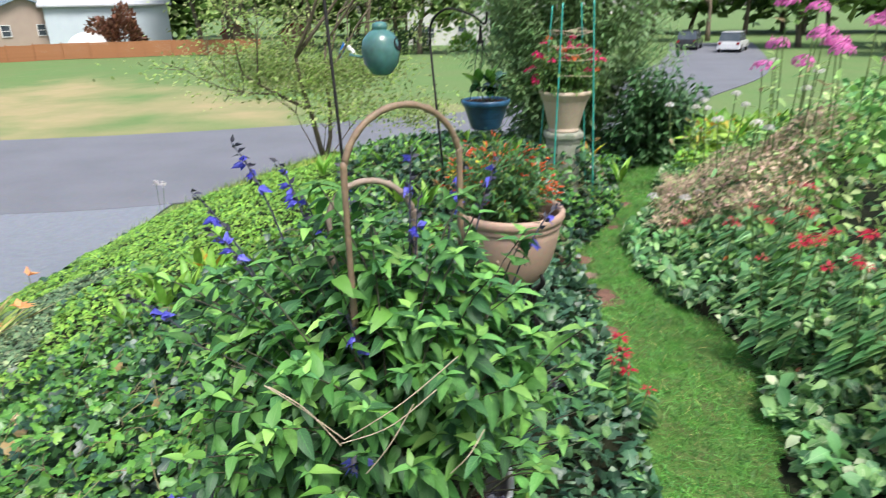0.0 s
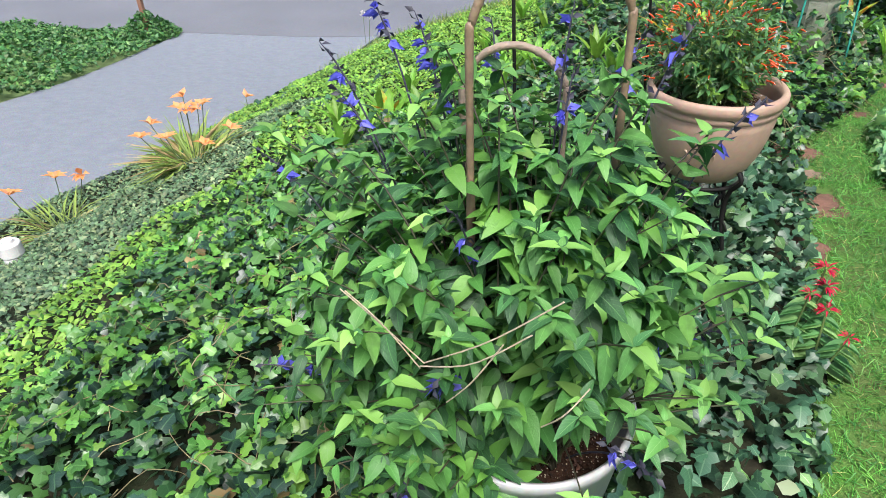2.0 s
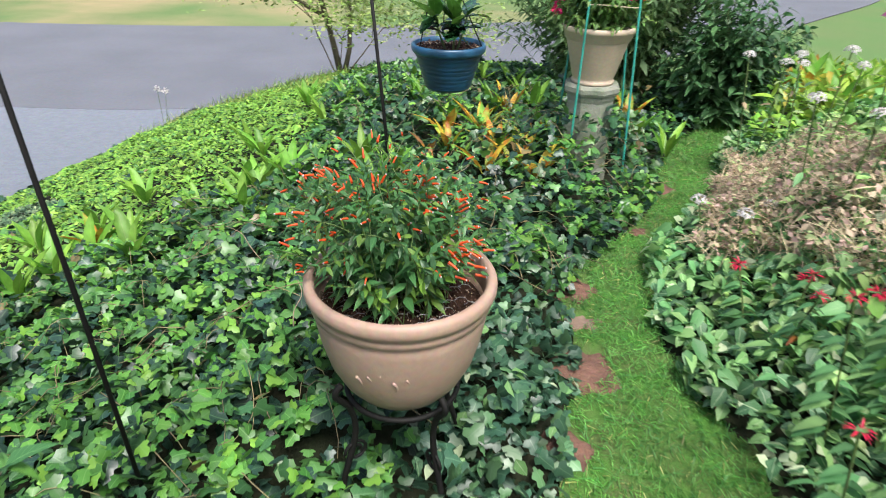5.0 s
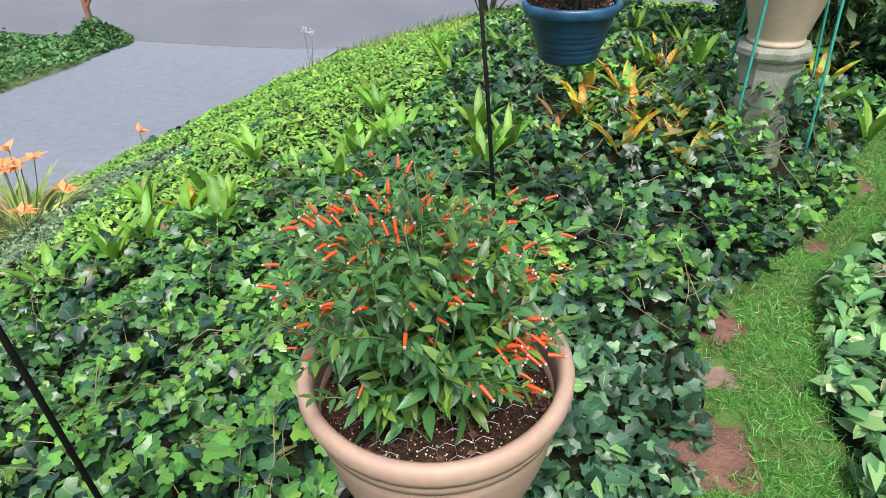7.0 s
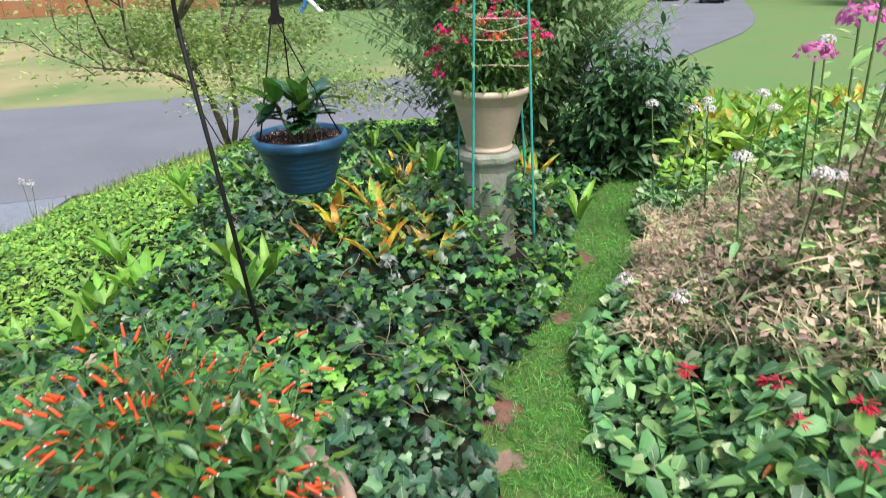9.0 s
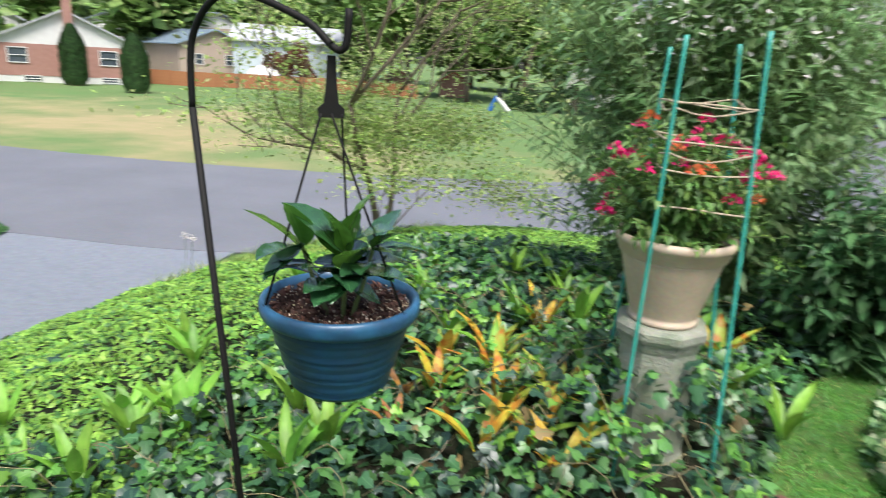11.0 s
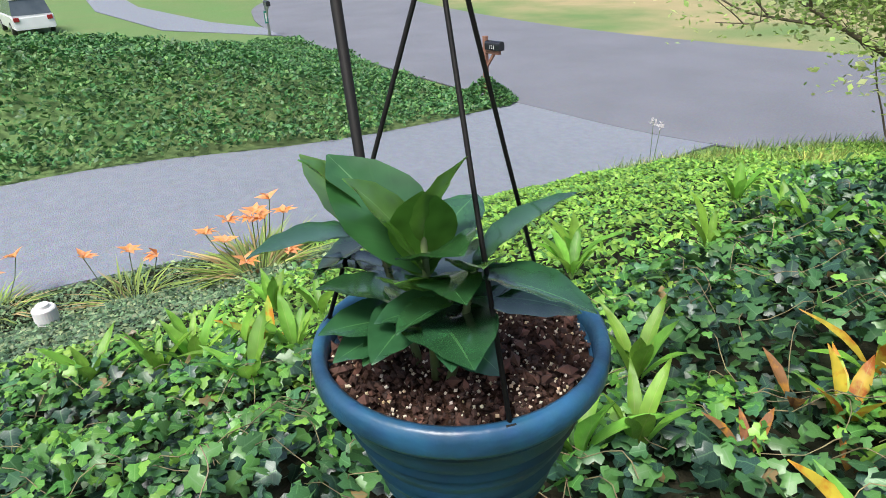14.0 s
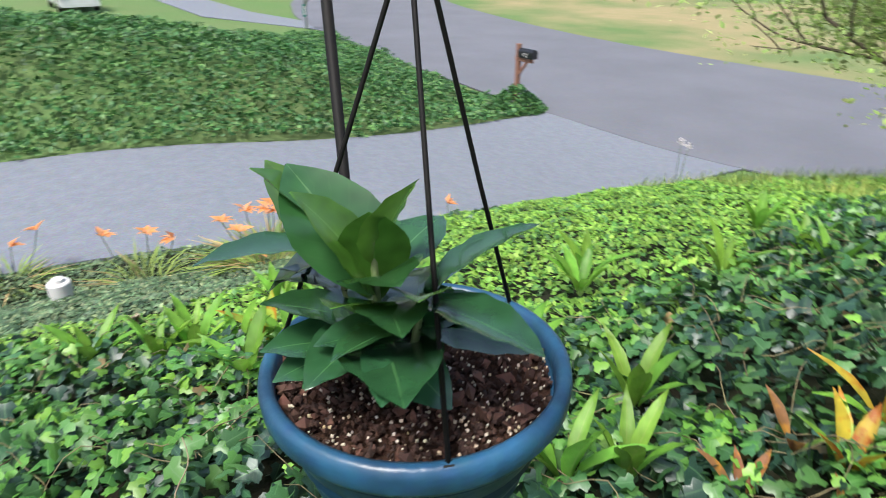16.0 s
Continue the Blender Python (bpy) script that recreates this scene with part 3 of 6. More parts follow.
def path_right(y):
    return 0.84 + 0.28 * smoothstep(-0.4, 0.8, y) - 0.25 * smoothstep(0.9, 1.9, y) + 0.6 * smoothstep(2.2, 3.6, y) + 1.25 * smoothstep(3.6, 6.5, y)


def on_path(x, y):
    w = 0.05 * lumps(x, y, 3) + 0.04 * lumps(x, y, 8, 2)
    return (x > path_left(y) + w) & (x < path_right(y) + w)


def in_bed(x, y):
    return (x > drive_near(y) + 0.02) & (x < 12) & (y < 11.4 + 0.55 * np.maximum(-6, x))


def bed_soil(x, y):
    return in_bed(x, y) & ((x < path_right(y) + 2.65) | (y > 4.2)) & ((y > -2.3) | (x < -2.6))


sheet("garden_bed", M["soil_bed"], axis((-8, -2, 0.2), (-2, 2, 0.1), (2, 8, 0.25)), axis((-5, -2, 0.2), (-2, 5, 0.1), (5, 17, 0.25)), 0.004, bed_soil, "dark earth bed under dense ivy", 0.012)
sheet("grass_path", M["turf"], np.arange(-1, 5, 0.025), np.arange(-3.5, 8, 0.025), 0.014, on_path, "worn green grass path between garden beds", 0.008)


# ---- foliage builders ----
def rand_dirs(n, flat=0.0):
    d = rng.normal(size=(n, 3))
    d[:, 2] *= 1 - flat
    return d / np.linalg.norm(d, axis=1, keepdims=True)


def cover(name, label, category, material, shape, count, xr, yr, keep, height, size, lift=0.0, tilt=0.55, depth=0.6):
    """Low ground cover as one mesh of leaves at many heights. height(x, y): how high its top stands over the ground."""
    x, y = rng.uniform(*xr, count), rng.uniform(*yr, count)
    ok = keep(x, y)
    x, y = x[ok], y[ok]
    n = len(x)
    h = height(x, y)
    z = ground_z(x, y) + lift + h * (1 - depth * rng.random(n) ** 1.6)
    a = rng.uniform(0, 2 * np.pi, n)
    slope = rng.normal(-0.25, tilt * 0.6, n)
    direction = np.stack([np.cos(a), np.sin(a), slope], 1)
    up = np.stack([rng.normal(0, tilt, n), rng.normal(0, tilt, n), np.ones(n)], 1)
    s = size * rng.uniform(0.6, 1.3, n)
    pos = np.stack([x, y, z], 1) - direction * (s * 0.4)[:, None]
    ob = put_mesh(name, leaves_mesh(name, shape, pos, direction, up, s, material))
    return tagged(ob, label, category, kind="stuff")


def many_tubes(paths, radius, n=4):
    """Many thin tubes as arrays: paths (k, m, 3)."""
    paths = np.asarray(paths, float)
    k, m, _ = paths.shape
    d = np.gradient(paths, axis=1)
    d /= np.maximum(np.linalg.norm(d, axis=2, keepdims=True), 1e-9)
    a = np.cross(d, np.array([0.37, 0.61, 0.7]))
    a /= np.maximum(np.linalg.norm(a, axis=2, keepdims=True), 1e-9)
    b = np.cross(d, a)
    r = np.broadcast_to(np.asarray(radius, float), (k,))[:, None, None] * np.linspace(1, 0.6, m)[None, :, None]
    rings = [paths + (a * math.cos(t) + b * math.sin(t)) * r for t in (2 * math.pi * i / n for i in range(n))]
    v = np.stack(rings, 2).reshape(-1, 3)
    idx = np.arange(k * m * n).reshape(k, m, n)
    f = np.stack([idx[:, :-1], np.roll(idx, -1, 2)[:, :-1], np.roll(idx, -1, 2)[:, 1:], idx[:, 1:]], -1).reshape(-1, 4)
    return v, f


def bend(p0, p1, sag, m=6):
    """Curved stems from p0 to p1, leaving upright."""
    t = np.linspace(0, 1, m)[None, :, None]
    p0, p1 = np.asarray(p0)[:, None], np.asarray(p1)[:, None]
    mid = p0 * 0.5 + p1 * 0.5
    mid[..., 2] = p0[..., 2] * 0.2 + p1[..., 2] * 0.8 + sag
    return (1 - t) ** 2 * p0 + 2 * t * (1 - t) * mid + t * t * p1


def bushy(parent, base, spread, centre, radii, stems, nodes, shape, size, leaf, stem_mat, droop=0.4, stem_r=0.003, low=0.35, pair=True, top_only=False, shell=0.6, single=0, keep=None):
    """Stems from a base to a dome, with pairs of leaves along them, as two parts: stems and foliage. Returns the tips."""
    d = rand_dirs(stems)
    d[:, 2] = np.abs(d[:, 2]) if top_only else np.where(d[:, 2] < -0.25, -d[:, 2], d[:, 2])
    tips = np.array(centre) + d * np.array(radii) * rng.uniform(shell, 1.0, (stems, 1)) * (1 + 0.1 * rng.normal(size=(stems, 1)))
    a = rng.uniform(0, 2 * np.pi, stems)
    r = spread * np.sqrt(rng.random(stems))
    p0 = np.array(base) + np.stack([r * np.cos(a), r * np.sin(a), np.zeros(stems)], 1)
    path = bend(p0, tips, 0.02, 7)
    v, f = many_tubes(path, stem_r)
    tagged(put_mesh("stemwork", mesh_from("stemwork", v, f, stem_mat, smooth=True), parent), kind="stuff")
    t = np.linspace(low, 1.0, nodes)
    k = t * 6
    i = np.clip(k.astype(int), 0, 5)
    w = (k - i)[None, :, None]
    pts = path[:, i] * (1 - w) + path[:, i + 1] * w
    axis_d = path[:, i + 1] - path[:, i]
    axis_d /= np.maximum(np.linalg.norm(axis_d, axis=2, keepdims=True), 1e-9)
    pos, dirs = [], []
    out = pts - np.array(centre)
    out[..., 2] *= 0.3
    out /= np.maximum(np.linalg.norm(out, axis=2, keepdims=True), 1e-6)
    for j in range(2 if pair else 1):
        side = np.cross(axis_d, np.array([0, 0, 1.0]) + 0.4 * rng.normal(size=axis_d.shape))
        side /= np.maximum(np.linalg.norm(side, axis=2, keepdims=True), 1e-6)
        turn = (np.arange(nodes) % 2)[None, :, None]
        perp = np.cross(axis_d, side)
        s = (side * (1 - turn) + perp * turn) * (1 if j == 0 else -1)
        dd = s * 0.9 + axis_d * 0.45 + out * 0.3 + np.array([0, 0, -droop]) + 0.25 * rng.normal(size=s.shape)
        pos.append(pts.reshape(-1, 3))
        dirs.append(dd.reshape(-1, 3))
    pos, dirs = np.concatenate(pos), np.concatenate(dirs)
    up = np.array([0, 0, 1.0]) + 0.35 * rng.normal(size=pos.shape)
    s = size * rng.uniform(0.6, 1.2, len(pos)) * np.tile(np.repeat(1.0, stems * nodes).reshape(stems, nodes) * np.linspace(1.1, 0.6, nodes)[None], (2 if pair else 1, 1)).reshape(-1)
    if keep is not None:
        ok = keep(pos)
        pos, dirs, up, s = pos[ok], dirs[ok], up[ok], s[ok]
    if single:
        order = np.argsort(-np.linalg.norm((pos - np.array(centre)) / np.array(radii), axis=1))
        first, rest = order[:single], order[single:]
        one = mesh_from("leaf", *shape[:2], leaf, shape[2], True)
        rot = basis(dirs[first], up[first])
        for p, r, k in zip(pos[first], rot, s[first]):
            put_mesh("leaf", one, parent, Matrix.Translation(p) @ Matrix(r.tolist()).to_4x4() @ Matrix.Diagonal((k, k, k, 1)))
        pos, dirs, up, s = pos[rest], dirs[rest], up[rest], s[rest]
    tagged(put_mesh("foliage", leaves_mesh("foliage", shape, pos, dirs, up, s, leaf), parent), kind="stuff")
    return tips, path


def tuft(parent, name, material, shape, count, radius, length, lean, z=0.0, width_up=None):
    """Leaves rising from one base, as one part."""
    a = rng.uniform(0, 2 * np.pi, count)
    r = radius * np.sqrt(rng.random(count))
    pos = np.stack([r * np.cos(a), r * np.sin(a), np.full(count, z)], 1)
    b = a + rng.normal(0, 0.6, count)
    l = rng.uniform(0.3, 1, count) * lean
    d = np.stack([np.cos(b) * l, np.sin(b) * l, np.ones(count)], 1)
    up = np.stack([-np.cos(b), -np.sin(b), 0.4 * np.ones(count)], 1) * -1
    put_mesh(name, leaves_mesh(name, shape, pos, d, -up, length * rng.uniform(0.6, 1.1, count), material), parent)


# ---- ivy, creeper and grass ----
POTS = [(-0.31, -0.443, 0.23), (-0.012, 0.94, 0.06), (0.56, 3.55, 0.17)]


def clear_of_pots(x, y, extra=0.0):
    ok = np.ones(len(x), bool)
    for a, b, r in POTS:
        ok &= np.hypot(x - a, y - b) > r + extra
    return ok


def thin(x, y):
    """A bare patch here and there."""
    return lumps(x, y, 2.3, 1.0) + 0.5 * lumps(x, y, 7.0, 4.0) > -0.95


def left_bed(x, y):
    return in_bed(x, y) & (x < path_left(y) + 0.02 + 0.05 * lumps(x, y, 3) + 0.04 * lumps(x, y, 8, 2))


def ivy_top(x, y):
    h = 0.13 + 0.06 * lumps(x, y, 1.6) + 0.085 * lumps(x, y, 5.0, 2.0) + 0.06 * smoothstep(3.0, 4.6, y) * smoothstep(-2.6, -1.0, x)
    h = h + 0.3 * np.exp(-(((x - 0.56) / 0.4) ** 2 + ((y - 3.5) / 0.4) ** 2))
    h = h * (0.3 + 0.7 * smoothstep(-0.02, 0.28, path_left(y) - x))
    return np.maximum(0.04, h * smoothstep(-5.8, -3.0, x) + 0.05)


def near_ivy(x, y):
    return near_ivy_all(x, y) & ~((x > 0.02 + 0.1 * lumps(x, y, 2)) & (y < 1.9))


def near_ivy_all(x, y):
    edge = -2.65 + 0.55 * lumps(x, y, 0.9) + 1.15 * smoothstep(1.2, 3.2, y)
    return left_bed(x, y) & (x > edge) & (y < 6.2) & clear_of_pots(x, y, -0.02) & thin(x, y)


cover("ivy", "dense glossy dark green ivy covering the bed", "ivy", M["ivy"], IVY, 47000, (-3.8, 1.9), (-2.2, 6.2), near_ivy, ivy_top, 0.06, tilt=0.8, depth=1.0)


def young_zone(x, y):
    return near_ivy(x, y) & (lumps(x, y, 2.6, 5.0) + 0.7 * lumps(x, y, 8.0, 1.0) > -0.35 + 0.55 * smoothstep(1.9, 2.7, y) * smoothstep(-1.5, -1.0, x))


cover("young_ivy", "bright green young ivy shoots over the older leaves", "ivy", M["ivy_young"], IVY, 40000, (-3.8, 1.9), (-2.2, 6.2), young_zone, lambda x, y: ivy_top(x, y) + 0.02 + 0.025 * lumps(x, y, 9, 3), 0.044, tilt=0.6, depth=0.4)


def runners(name, label, count, xr, yr, keep):
    """Bare vine runners winding among the leaves."""
    x, y = rng.uniform(*xr, count), rng.uniform(*yr, count)
    ok = keep(x, y)
    x, y = x[ok], y[ok]
    a = rng.uniform(0, 2 * np.pi, len(x))
    ln = rng.uniform(0.1, 0.32, len(x))
    lines = []
    for t in np.linspace(0, 1, 7):
        px = x + ln * t * np.cos(a) + 0.025 * np.sin(5 * t + a * 7)
        py = y + ln * t * np.sin(a) + 0.025 * np.cos(4 * t + a * 5)
        lines.append(np.stack([px, py, ground_z(px, py) + ivy_top(px, py) - 0.03 + 0.05 * np.sin(np.pi * t)], 1))
    v, f = many_tubes(np.stack(lines, 1), 0.0021)
    tagged(put_mesh(name, mesh_from(name, v, f, M["vine"], smooth=True)), label, "vines", kind="stuff")


runners("ivy_runners", "thin pale ivy runners winding among the leaves", 900, (-2.6, 0.9), (-1.8, 5.0), near_ivy)


def by_path(x, y):
    return near_ivy_all(x, y) & (x > 0.02 + 0.1 * lumps(x, y, 2)) & (y < 1.9)


cover("blue_green_ivy", "dark blue-green ivy with a few pale leaves beside the path", "ivy", M["ivy_blue"], IVY, 5200, (-0.2, 0.7), (-2.2, 2.0), by_path, ivy_top, 0.054, tilt=0.85, depth=1.0)
cover("silver_leaves", "pale silver-veined leaves among the dark ivy beside the path", "ground cover", M["varieg"], ROUNDED, 320, (0.0, 0.6), (-1.2, 2.0), lambda x, y: by_path(x, y) & (lumps(x, y, 4.0, 6) > -0.1), lambda x, y: ivy_top(x, y) + 0.02, 0.052, tilt=0.6, depth=0.5)


def low_creeper(x, y):
    edge = -2.3 + 0.55 * lumps(x, y, 0.9) + 1.15 * smoothstep(1.2, 3.2, y)
    return left_bed(x, y) & ((x < edge) | (y > 5.8)) & clear_of_pots(x, y) & ~grey_zone(x, y)


def grey_zone(x, y):
    return (x < -3.4 + 0.5 * lumps(x, y, 0.8)) & (y < 3.9 + 0.5 * lumps(x, y, 0.9, 2))


cover("creeper", "bright green low creeper on the slope", "ground cover", M["ivy_far"], KITE, 270000, (-8, 4), (-4, 14), low_creeper, lambda x, y: 0.08 + 0.05 * lumps(x, y, 1.1) + 0.04 * lumps(x, y, 3.3), 0.048, tilt=0.42)
M["grey_creeper"] = leaf_mat("grey_green_leaf", (0.1, 0.185, 0.085), (0.18, 0.27, 0.14), None, 0.5, 0.45, 0.2, alt=[(0.2, 0.27, 0.13, 0.0, 0.25), (0.05, 0.1, 0.05, 0.75, 1.0)])
cover("grey_creeper", "grey-green small-leaved creeper beside the driveway", "ground cover", M["grey_creeper"], KITE, 56000, (-7, -2.5), (-4, 5), lambda x, y: left_bed(x, y) & grey_zone(x, y), lambda x, y: 0.05 + 0.03 * lumps(x, y, 1.6), 0.046)
cover("dark_ivy", "patches of dark ivy among the creeper", "ivy", M["ivy"], IVY, 9000, (-6, 3), (-3, 11), lambda x, y: low_creeper(x, y) & (lumps(x, y, 0.8, 3.0) > 0.42), lambda x, y: 0.1 + 0.06 * lumps(x, y, 1.1), 0.07)


def mound_zone(x, y):
    return (x < drive_far(y) + 0.06 + 0.08 * lumps(x, y, 3)) & (x > -26) & (y < 9.9 + 0.3 * lumps(x, y, 0.5)) & (x - drive_far(y) > -6.5 - 1.2 * lumps(x, y, 0.4) - 8.0 * smoothstep(4, 9, y))


cover("ground_cover_mound", "thick green ground cover on a mound beside the driveway", "ground cover", M["mound"], KITE, 118000, (-26, -9), (-12, 10.5), mound_zone, lambda x, y: 0.24 + 0.12 * lumps(x, y, 0.8) + 0.09 * lumps(x, y, 2.6), 0.108, tilt=0.7)


def edge_grass(x, y):
    return (x > drive_near(y) - 0.05) & (y > 7.8 - 0.3 * (x + 6)) & (y < 11.6 + 0.45 * np.maximum(-6, x)) & (x < -2.2)


cover("verge_grass", "tall yellow-green grass at the driveway corner", "grass", M["verge"], BLADE, 15000, (-9, -2), (6, 13), edge_grass, lambda x, y: 0.05 + 0.0 * x, 0.28, tilt=0.3)
STONES = [(0.52, 1.86, 0.1, 10), (0.5, 2.32, 0.06, 80), (0.46, 0.75, 0.07, 85)]
EARTH = [(0.53, 1.56, 0.16, 80), (0.49, 2.12, 0.14, 95), (1.03, 3.38, 0.13, 40), (0.48, 1.15, 0.1, 95), (0.84, 2.75, 0.07, 60)]


def grassy(x, y):
    ok = on_path(x, y) & (lumps(x, y, 6, 5) > -0.8)
    for a, b, r, _ in STONES + EARTH:
        ok &= np.hypot((x - a) * 1.4, y - b) > r * (0.8 + 0.5 * lumps(x, y, 9))
    return ok


put_grass = cover("path_grass", "short green grass of the garden path", "grass", M["blade"], SPEAR, 290000, (0.2, 3.6), (-2.4, 6.5), grassy, lambda x, y: 0.026 + 0.008 * lumps(x, y, 5), 0.042, tilt=0.5)


def stand_up(ob, k):
    """Raise the blades: stretches a low cover upwards over the ground."""
    me = ob.data
    v = np.empty(len(me.vertices) * 3, np.float32)
    me.vertices.foreach_get("co", v)
    v = v.reshape(-1, 3)
    g = ground_z(v[:, 0], v[:, 1])
    v[:, 2] = g + np.abs(v[:, 2] - g) * k
    me.vertices.foreach_set("co", v.ravel())
    me.update()


stand_up(put_grass, 1.3)
stand_up(bpy.data.objects["verge_grass"], 1.5)

# trodden bare earth where the grass has worn away
for x, y, r, a in EARTH:
    bm = bmesh.new()
    rings = []
    k1, k2 = random.uniform(0, 6), random.uniform(0, 6)
    for q in (1.0, 0.8, 0.5, 0.2):
        ring = []
        for i in range(28):
            t = i * math.tau / 28
            rr = r * q * (1 + 0.22 * math.sin(2 * t + k1) + 0.14 * math.sin(5 * t + k2) + random.uniform(-0.05, 0.05))
            px, py = rr * math.cos(t), 0.72 * rr * math.sin(t)
            wx, wy = x + px * math.cos(radians(a)) - py * math.sin(radians(a)), y + px * math.sin(radians(a)) + py * math.cos(radians(a))
            ring.append(bm.verts.new((wx, wy, float(ground_z(wx, wy)) + 0.004 + 0.021 * (1 - q ** 4) + random.uniform(0, 0.003))))
        rings.append(ring)
    for o, n in zip(rings, rings[1:]):
        for i in range(28):
            bm.faces.new((o[i], o[(i + 1) % 28], n[(i + 1) % 28], n[i]))
    bm.faces.new(rings[-1])
    tagged(part("bare_earth", bm, M["earth"], smooth=True), "bare trodden reddish earth in the grass path", "soil", "bare patches")

# flat red stones sunk along the path
for x, y, r, a in STONES:
    bm = bmesh.new()
    c = bmesh.ops.create_circle(bm, cap_ends=True, segments=17, radius=r)
    for v in bm.verts:
        v.co *= 0.55 + 0.65 * random.random()
        v.co.y *= 0.6
    top = bmesh.ops.extrude_face_region(bm, geom=bm.faces[:])
    bmesh.ops.translate(bm, verts=[e for e in top["geom"] if isinstance(e, bmesh.types.BMVert)], vec=(0, 0, 0.04))
    bmesh.ops.bevel(bm, geom=bm.edges[:], offset=0.004, segments=2, affect="EDGES")
    tagged(part("stepping_stone", bm, M["stone"], m=pose(x, y, float(ground_z(x, y)) - 0.024, random.uniform(-3, 3), random.uniform(-3, 3), a)), "flat reddish stone sunk at the grass path's edge", "stone", "edging stones")


# ---- pots ----
def potting_top(parent, r, z, chips, white):
    """Soil with bark chips and perlite lying on it."""
    bm = bmesh.new()
    bmesh.ops.create_circle(bm, cap_ends=True, segments=40, radius=r, matrix=Matrix.Translation((0, 0, z)))
    bmesh.ops.subdivide_edges(bm, edges=bm.edges[:], cuts=1)
    part("soil", bm, M["potting"], parent)
    for name, material, n, s in (("bark_mulch", M["bark_chip"], chips * 3, 0.0042), ("coarse_bark", M["bark_coarse"], chips // 4, 0.0085), ("perlite", M["perlite"], white * 2, 0.0017)):
        a, q = rng.uniform(0, 2 * np.pi, n), r * 0.98 * np.sqrt(rng.random(n))
        c = np.stack([q * np.cos(a), q * np.sin(a), np.full(n, z) + 0.002 + 0.012 * rng.random(n)], 1)
        o = np.array([(1, 0, 0), (-1, 0, 0), (0, 1, 0), (0, -1, 0), (0, 0, 1), (0, 0, -1)], float)
        sc = s * rng.uniform(0.5, 1.5, (n, 1, 1)) * (np.array([1.0, 0.7, 0.45]) if "bark" in name else np.ones(3))
        rot = basis(rand_dirs(n), rand_dirs(n))
        v = np.einsum("nij,nkj->nki", rot, o[None] * sc) + c[:, None]
        f = np.array([(0, 2, 4), (2, 1, 4), (1, 3, 4), (3, 0, 4), (2, 0, 5), (1, 2, 5), (3, 1, 5), (0, 3, 5)])
        put_mesh(name, mesh_from(name, v.reshape(-1, 3), (f[None] + 6 * np.arange(n)[:, None, None]).reshape(-1, 3), material), parent)["kind"] = "stuff"


# white nursery pot with the blue salvia
pot = thing("planter", "white plastic nursery pot partly hidden under salvia leaves", "plant pot", -0.31, -0.443, float(ground_z(-0.31, -0.443)))
part("body", lathe([(0.0, 0.0), (0.17, 0.0), (0.175, 0.01), (0.226, 0.392), (0.236, 0.395), (0.241, 0.428), (0.236, 0.436), (0.226, 0.43), (0.22, 0.38), (0.178, 0.05), (0.0, 0.05)], 56), M["white_pot"], pot, smooth=True)
potting_top(pot, 0.205, 0.27, 300, 350)

salvia = thing("salvia", "leafy green salvia with deep blue flower spikes", "plant", -0.36, -0.36, 0.2)
bd = np.array([(0.1, 1, 0.25), (-0.15, 1, -0.1), (0.3, 0.9, -0.35), (-0.35, 0.8, 0.1)])
BLOSSOM = leaves_mesh("blossom", PETAL, np.zeros((4, 3)), bd, rand_dirs(4), [0.034, 0.036, 0.026, 0.024], M["petal_blue"])
tips, _ = bushy(salvia, (0.03, -0.06, 0.08), 0.13, (-0.06, 0.04, 0.38), (0.56, 0.47, 0.56), 235, 9, ARCHED, 0.082, M["salvia"], M["salvia_stem"], droop=0.5, stem_r=0.003, low=0.42, shell=0.66, single=290, keep=lambda p: ~((p[:, 2] < 0.42) & (p[:, 0] > 0.1) & (p[:, 1] < 0.2)) & ~((p[:, 2] < 0.36) & (rng.random(len(p)) < 0.35)))
bushy(salvia, (-0.1, -0.05, 0.05), 0.1, (-0.24, -0.14, 0.22), (0.36, 0.32, 0.3), 70, 7, ARCHED, 0.085, M["salvia"], M["salvia_stem"], droop=0.5, low=0.45, shell=0.6, keep=lambda p: ~((p[:, 0] > 0.08) & (p[:, 1] < 0.1)))
bushy(salvia, (0.0, -0.1, 0.08), 0.06, (-0.1, -0.31, 0.2), (0.2, 0.15, 0.15), 40, 6, ARCHED, 0.085, M["salvia"], M["salvia_stem"], droop=0.4, low=0.55, shell=0.6)
# fresh pale leaf pairs at the shoot tips
n = len(tips)
shoot = np.repeat(tips, 4, 0)
a = np.repeat(rng.uniform(0, 2 * np.pi, n), 4) + np.tile(np.arange(4) * np.pi / 2, n)
d = np.stack([np.cos(a), np.sin(a), np.tile([0.35, 0.9, 0.35, 0.9], n)], 1) + 0.2 * rng.normal(size=(4 * n, 3))
s_tip = 0.058 * rng.uniform(0.6, 1.2, 4 * n) * np.tile([1.0, 0.6, 1.0, 0.6], n)
tagged(put_mesh("shoot_growth", leaves_mesh("shoot_growth", OVATE, shoot, d, np.tile([(0, 0, 1.0)], (4 * n, 1)) - 0.4 * d, s_tip, M["salvia_pale"]), salvia), kind="stuff")
